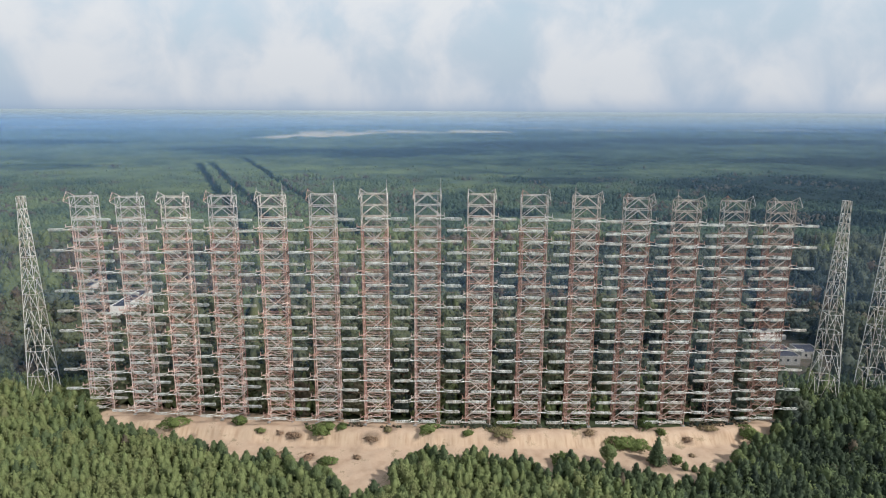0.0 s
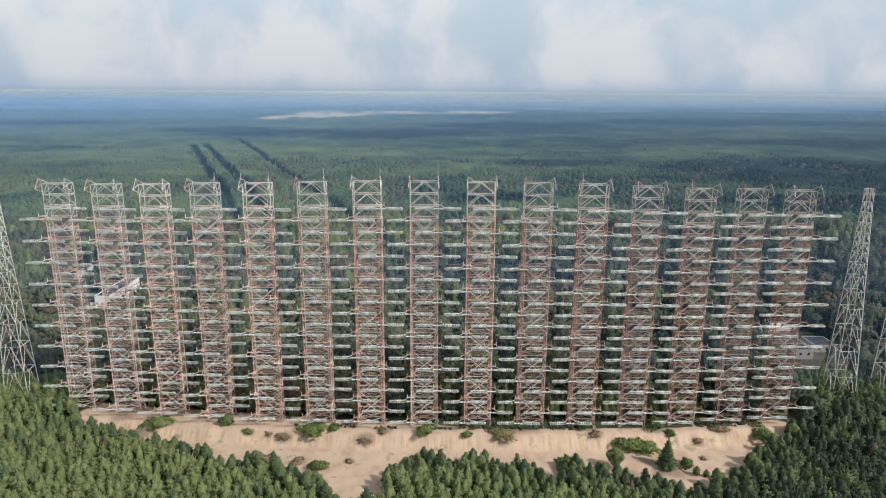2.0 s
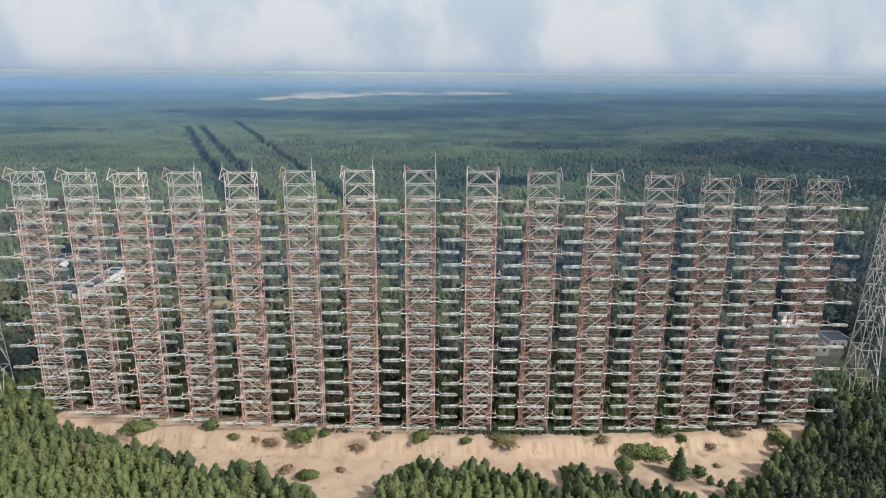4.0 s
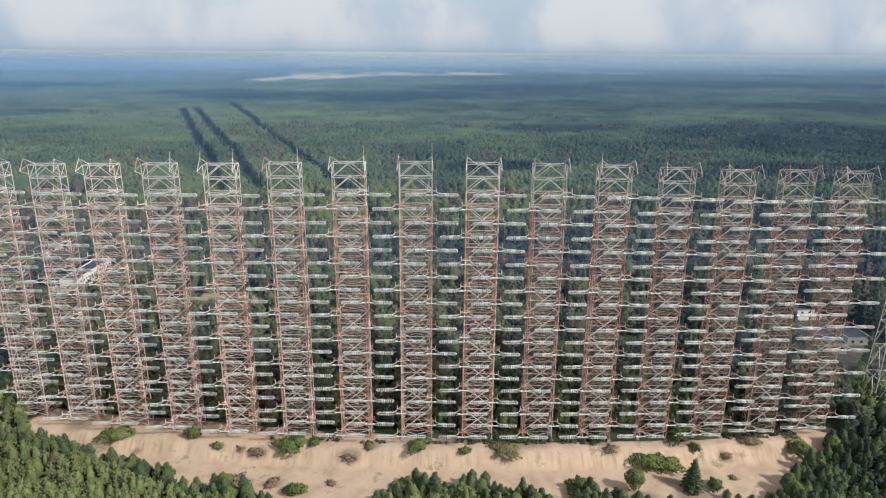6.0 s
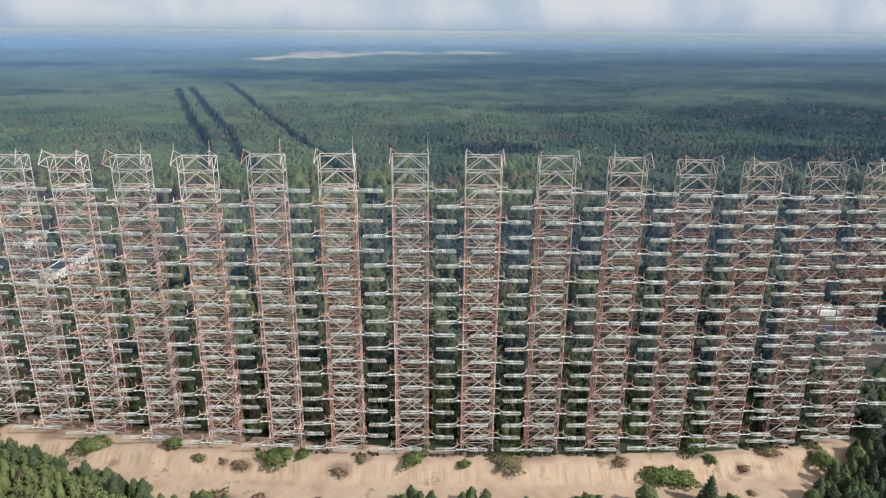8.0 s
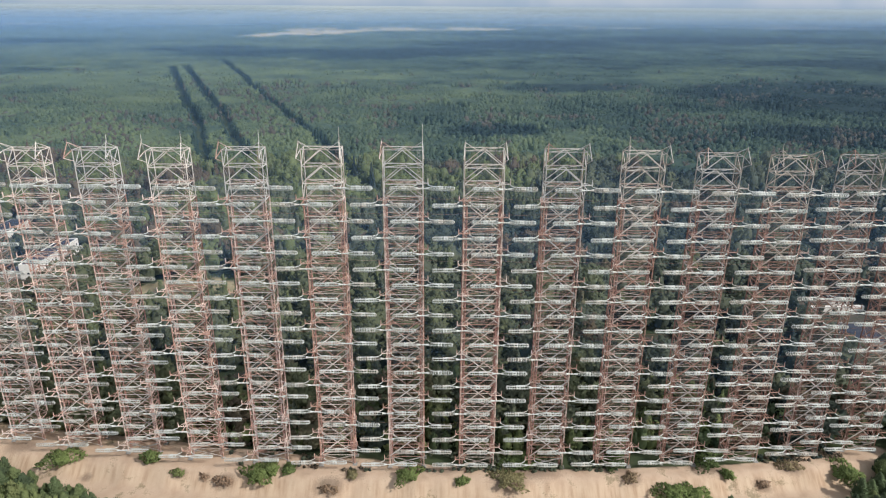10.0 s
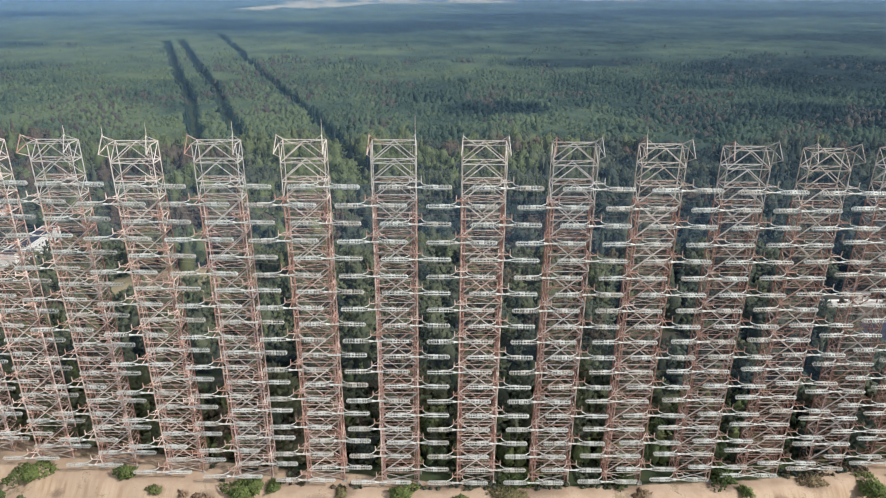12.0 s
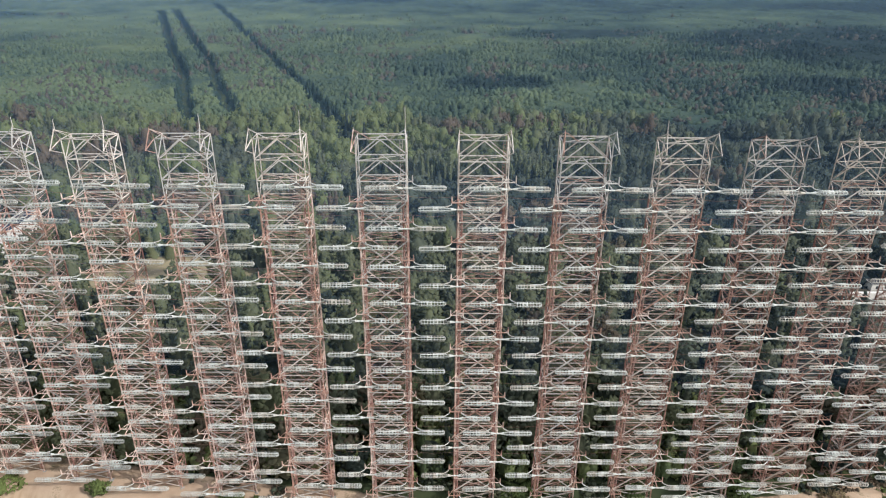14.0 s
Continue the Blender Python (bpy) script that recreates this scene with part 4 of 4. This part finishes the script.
def plantation(x, y):
    """True on the young, light plots beside the clearings."""
    west = np.interp(y, [600, 989, 1316, 2010], [-60, -236, -373, -647])
    return ((x < west) & (y > 560) & (y < 1500)) * 1.0


def cut_shade(x, y):
    """True along the clearings, whose shade is painted as dark tint on taller spruces."""
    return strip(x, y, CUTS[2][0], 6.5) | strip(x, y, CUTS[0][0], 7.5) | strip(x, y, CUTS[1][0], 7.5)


def far_tint(x, y):
    """Colour of the distant forest roof: lighter and darker plots, painted cloud shadows."""
    swell = wander(x, y * 0.7, 40.0, 63) - 0.5 + wander(x, y, 130.0, 65) - 0.5
    t = 0.47 + 0.40 * swell + 0.50 * (wander(x, y * 1.5, 420.0, 57) - 0.45) + 0.40 * (wander(x, y * 1.5, 90.0, 59) - 0.5)
    # tint falls towards +x to imitate the shade on that side
    t = t + 0.12 * (1 - smooth(-500, 100, x)) * smooth(900, 1800, y) - 0.18 * smooth(20, 300, x) + 0.12 * plantation(x, y) - 0.5 * cloud_shade(x, y)
    # shadow of the clearings painted as a flat dark tint
    return np.where(cut_shade(x, y), 0.16, t)


def forest(name, x, y, n_tuft, tall, wide, size, label, seed, tint_shift=0.0, brownish=0.2, sides=6, vary=0.3, leafy=0.0, spread=0.08, pines=0.68, mat=needles, slim=0.62, core=1.0, clump=0.0, far=False):
    """Many trees as one mesh: each has its crown of tufts."""
    rng = np.random.default_rng(seed)
    count = len(x)
    z0 = height(x, y)
    patch = 0.35 * wander(x, y, 48.0, 51) + 0.65 * np.clip(0.5 + 1.7 * (wander(x, y * 0.8, 30.0, 53) - 0.5), 0, 1)
    patch2 = wander(x, y * 1.8, 260.0, 57)
    swell = clump * (wander(x, y * 0.7, 34.0, 63) - 0.5) + clump * (wander(x, y, 110.0, 65) - 0.5)
    species = rng.random(count) ** (1.0 - leafy)
    h = tall * (1 - vary + 2 * vary * rng.random(count)) * (0.82 + 0.36 * patch) * np.clip(1 + 1.3 * swell, 0.45, 1.5)
    w = wide * (0.75 + 0.5 * rng.random(count))
    # the right side's shade is put into the tint: darker towards +x
    tint = 0.10 + 0.34 * patch + 0.60 * (patch2 - 0.4) + spread * rng.normal(size=count) + tint_shift - 0.46 * smooth(35, 130, x) * (y < 285) - 0.30 * smooth(35, 130, x) * (y >= 285) * (y < 420) - 0.22 * smooth(20, 200, x) * (y >= 420) - 0.42 * cloud_shade(x, y) + 0.10 * (1 - smooth(0, 40, x)) + 0.16 * plantation(x, y) + 0.85 * swell
    tint = tint - 0.06 * (1 - smooth(300, 370, y)) * (y > 262)              # shade close behind the row, put into the tint
    if far:
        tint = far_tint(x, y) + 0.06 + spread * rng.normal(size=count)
    # shadow beside the clearings painted into the tint; spruces there grow taller
    beside_cut = cut_shade(x, y)
    tint, species, h = np.where(beside_cut, 0.16, tint), np.where(beside_cut, 0.78, np.where(far & (species < 0.84) & (species > pines), 0.2, species)), np.where(beside_cut, h * 1.2, h)
    low = glade(x, y) & (y > 262)
    h, tint = np.where(low, h * 0.42, h), np.where(low, 0.80, tint)
    brown = (rng.random(count) < 0.001 + brownish * (lattice_noise(x, y, 55.0, 61) > 0.62)) | ((np.hypot(x + 184, (y - 574) * 0.5) < 15) & (rng.random(count) < 0.7))
    tint = np.where(brown, 0.93 + 0.12 * rng.random(count), np.clip(tint, 0.0, np.where(y < 262, 0.70, 0.82)))
    shade = np.where((species >= 0.84) & ~brown & (not far), np.minimum(tint + 0.14, 0.78), tint)
    V, F, T = [], [], []
    at = 0
    for kind, pick in (("pine", species < pines), ("spruce", (species >= pines) & (species < 0.84)), ("leafy", species >= 0.84)):
        m = int(pick.sum())
        if not m:
            continue
        c, o = crown_points(rng, m * n_tuft, kind)
        rep = np.repeat(np.where(pick)[0], n_tuft)
        thin = 0.8 if kind == "spruce" else 1.0
        c = c * np.stack([w[rep] * thin, w[rep] * thin, h[rep]], -1) + np.stack([x[rep], y[rep], z0[rep]], -1)
        v, f = clumps(rng, c, o, size * (0.65 + 0.8 * rng.random(len(c))), slim)
        V.append(v)
        F.append(f + at)
        T.append(np.repeat(shade[rep], 4))
        at += len(v)
        i = np.where(pick)[0]
        v, f, per = bodies(rng, x[i], y[i], z0[i], h[i] * (0.6 + 0.4 * core), w[i] * thin * core, kind, sides)
        V.append(v)
        F.append(f + at)
        T.append(np.repeat(shade[i], per))
        at += len(v)
    ob = new(name, mesh_of(name, np.concatenate(V), np.concatenate(F), mat, {"tint": np.concatenate(T)}))
    return tagged(ob, label, "forest", kind="stuff")


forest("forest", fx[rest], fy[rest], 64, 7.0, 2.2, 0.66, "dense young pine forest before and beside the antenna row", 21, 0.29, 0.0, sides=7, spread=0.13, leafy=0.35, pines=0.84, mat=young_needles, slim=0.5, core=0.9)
mx, my = jitter_grid(rng, -560, 560, 262, 640, 7.6)
keep = ~open_ground(mx, my) & in_view(mx, my, 30) & ((my > 300) | (np.abs(mx) < 240))
keep &= ~((my < 300) & ((mx < -150) | (mx > 156)))
mx, my = mx[keep], my[keep]
close = my < 400
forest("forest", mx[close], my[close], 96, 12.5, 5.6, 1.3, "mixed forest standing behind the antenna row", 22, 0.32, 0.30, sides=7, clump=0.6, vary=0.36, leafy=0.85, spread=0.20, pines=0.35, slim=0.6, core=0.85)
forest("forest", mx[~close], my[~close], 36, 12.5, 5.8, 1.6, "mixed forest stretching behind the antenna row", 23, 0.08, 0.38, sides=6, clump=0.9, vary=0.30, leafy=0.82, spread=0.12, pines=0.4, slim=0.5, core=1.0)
hx, hy = jitter_grid(rng, -1250, 1250, 640, 1460, 6.6)
keep = ~open_ground(hx, hy) & in_view(hx, hy, 40) & (rng.random(len(hx)) > 0.92 * smooth(950, 1440, hy))
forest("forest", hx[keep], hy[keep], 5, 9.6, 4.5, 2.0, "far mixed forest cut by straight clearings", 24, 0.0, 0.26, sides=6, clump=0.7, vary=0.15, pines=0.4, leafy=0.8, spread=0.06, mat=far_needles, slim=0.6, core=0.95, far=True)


def canopy(x1, y0, y1, dx, dy, rough, label, cell=0.0):
    """The roof of the distant forest as one rolling, ragged sheet with the fields left open."""
    xs, ys = np.meshgrid(np.arange(-x1, x1 + 1, dx), np.arange(y0, y1, dy))
    crng = np.random.default_rng(25)
    xs, ys = xs + crng.normal(size=xs.shape) * dx * 0.25, ys + crng.normal(size=xs.shape) * dy * 0.25
    swell = wander(xs, ys * 0.7, 40.0, 63) - 0.5 + wander(xs, ys, 130.0, 65) - 0.5
    z = 8.0 + 3.5 * swell + rough * crng.normal(size=xs.shape) - 9.0 * (1 - smooth(y0, y0 + 30, ys))
    if cell:
        crown = np.abs(lattice_noise(xs, ys, cell, 81) - 0.5) * 2
        z = z + 3.0 * (0.5 - crown) + 1.2 * (lattice_noise(xs, ys, cell / 2.2, 83) - 0.5) - 3.4 + 3.0 * smooth(850, 1350, ys)
    z = np.where(farmland(xs, ys) | open_ground(xs, ys), -0.6, z)
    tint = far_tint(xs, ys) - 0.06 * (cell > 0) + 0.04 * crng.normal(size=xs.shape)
    n, m = xs.shape
    ids = np.arange(n * m).reshape(n, m)
    q = np.stack([ids[:-1, :-1], ids[:-1, 1:], ids[1:, 1:], ids[1:, :-1]], -1)
    seen = in_view(xs, ys, 90)[:-1, :-1]
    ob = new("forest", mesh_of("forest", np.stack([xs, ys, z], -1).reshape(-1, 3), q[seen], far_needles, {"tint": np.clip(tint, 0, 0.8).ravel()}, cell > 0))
    tagged(ob, label, "forest", kind="stuff")


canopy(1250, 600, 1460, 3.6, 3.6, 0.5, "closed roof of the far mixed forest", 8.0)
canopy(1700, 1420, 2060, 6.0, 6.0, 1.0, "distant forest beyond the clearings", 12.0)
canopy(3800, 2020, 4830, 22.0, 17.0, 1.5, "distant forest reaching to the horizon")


# slim pale birches standing close together
bx = np.concatenate([rng.normal(2, 9, 34), rng.normal(33, 9, 34), rng.normal(62, 8, 30), rng.normal(93, 9, 30)])
by = rng.normal(507, 5, len(bx))
forest("forest", bx, by, 34, 15.0, 1.3, 1.0, "stand of slim pale birches in the forest", 26, 0.55, 0.0, pines=0.0, leafy=0.9)
# low scrub growing under the masts
ux, uy = jitter_grid(rng, -60, 160, -2.0, 7.5, 1.5)
uy = uy + row_y(ux)
thick = lattice_noise(ux, uy, 7.0, 93) > 0.5
forest("scrub", ux[thick], uy[thick], 10, 0.9, 0.9, 0.45, "low dark scrub growing under the masts", 27, 0.0, 0.5, pines=0.1, leafy=0.8, mat=needles, slim=0.5)


# ---- bushes on the sand ----
def bush(x, y, wide, tall, tint, seed, label, dense=True):
    rng = np.random.default_rng(seed)
    n = int((150 if dense else 60) * wide)
    c, o = crown_points(rng, n, "leafy")
    lobe = 1 + 0.3 * np.sin(2 * np.arctan2(c[:, 1], c[:, 0]) + seed) + 0.2 * np.sin(5 * np.arctan2(c[:, 1], c[:, 0]) + 2 * seed)
    c = c * np.stack([wide * lobe, wide * 1.1 * lobe, tall * (0.8 + 0.2 * lobe)], -1) - (0, 0, tall * 0.2)
    v, f = clumps(rng, c, o, 0.62 * (0.6 + 0.8 * rng.random(n)), 0.5)
    one = np.array([1.0])
    bv, bf, _ = bodies(rng, one * 0, one * 0, one * -0.2 * tall, one * tall * 1.0, one * wide * 0.75, "leafy", 8)
    if dense:
        v, f = np.concatenate([v, bv]), np.concatenate([f, bf + len(v)])
    ob = new("bush", mesh_of("bush", v, f, shrub_leaves, {"tint": np.full(len(v), tint)}))
    ob.matrix_basis = pose(x, y, float(height(np.array([x]), np.array([y]))[0]))
    tagged(ob, label, "bush", "bushes on the sand")
    return ob


GREEN, DULL, LOW = "round green bush growing on the sandy bank", "dry brown heath clump on the sandy bank", "low olive shrub spreading at the foot of the masts"
for k, (x, y, wide, tall, tint) in enumerate(((-112.1, 257.7, 4.4, 3.6, 0.75), (-83.5, 255.4, 2.2, 4.2, 0.7), (-48.9, 247.9, 3.7, 3.6, 0.7), (-45.7, 249.7, 2.5, 2.6, 0.8),
                                              (-40.2, 249.6, 2.0, 1.8, 0.6), (-4.8, 245.9, 3.2, 3.2, 0.75), (10.8, 244.3, 1.5, 2.4, 0.8), (72.3, 243.9, 4.4, 4.6, 0.68),
                                              (78.2, 244.0, 4.4, 4.4, 0.78), (90.6, 250.6, 1.5, 3.2, 0.75), (129.3, 255.2, 4.8, 4.2, 0.72), (91.6, 234.7, 2.2, 3.0, 0.5),
                                              (46.4, 230.8, 3.4, 4.0, 0.55), (-42.8, 228.9, 2.6, 3.0, 0.62), (-73.9, 250.8, 1.5, 1.2, 0.8))):
    bush(x, y, wide, tall, tint, 70 + k, GREEN)
for k, (x, y, wide, tall, tint) in enumerate(((24.3, 245.6, 4.2, 1.1, 0.88), (-21.2, 246.9, 1.5, 0.9, 0.86), (56.6, 253.5, 3.4, 3.0, 0.3), (85.9, 255.3, 3.8, 3.8, 0.3), (28.3, 253.2, 5.0, 1.8, 0.5))):
    bush(x, y, wide, tall, tint, 110 + k, LOW)
for k, (x, y, wide, tall) in enumerate(((-59.5, 248.1, 2.4, 1.0), (-32.1, 232.9, 1.3, 0.7), (-63.0, 236.0, 3.2, 0.6), (-51.5, 234.1, 2.4, 0.6), (60.5, 247.5, 2.1, 1.0), (101.4, 249.7, 1.9, 1.2),
         (111.6, 255.9, 3.0, 0.9), (-27.8, 244.3, 2.6, 0.5), (-65.6, 249.5, 1.2, 0.8), (99.9, 240.0, 1.1, 0.6))):
    bush(x, y, wide, tall, 0.98, 90 + k, DULL, False)


# the one tree with red leaves behind the row
RED = [(0.0, (0.22, 0.045, 0.035)), (1.0, (0.34, 0.07, 0.05))]
red_leaves = foliage("red_leaves", RED, 0.5)
red_tree = tree_model("rowan_tree", "leafy", 10.5, 2.2, 400, 0.7, 0.5, "small broad-leaved tree with red leaves in the dark forest", "tree", 41)
red_tree.matrix_basis = pose(130.5, 404.0, -0.1)
for leaf in red_tree.children:
    if leaf.name.startswith("crown"):
        leaf.data.materials[0] = red_leaves
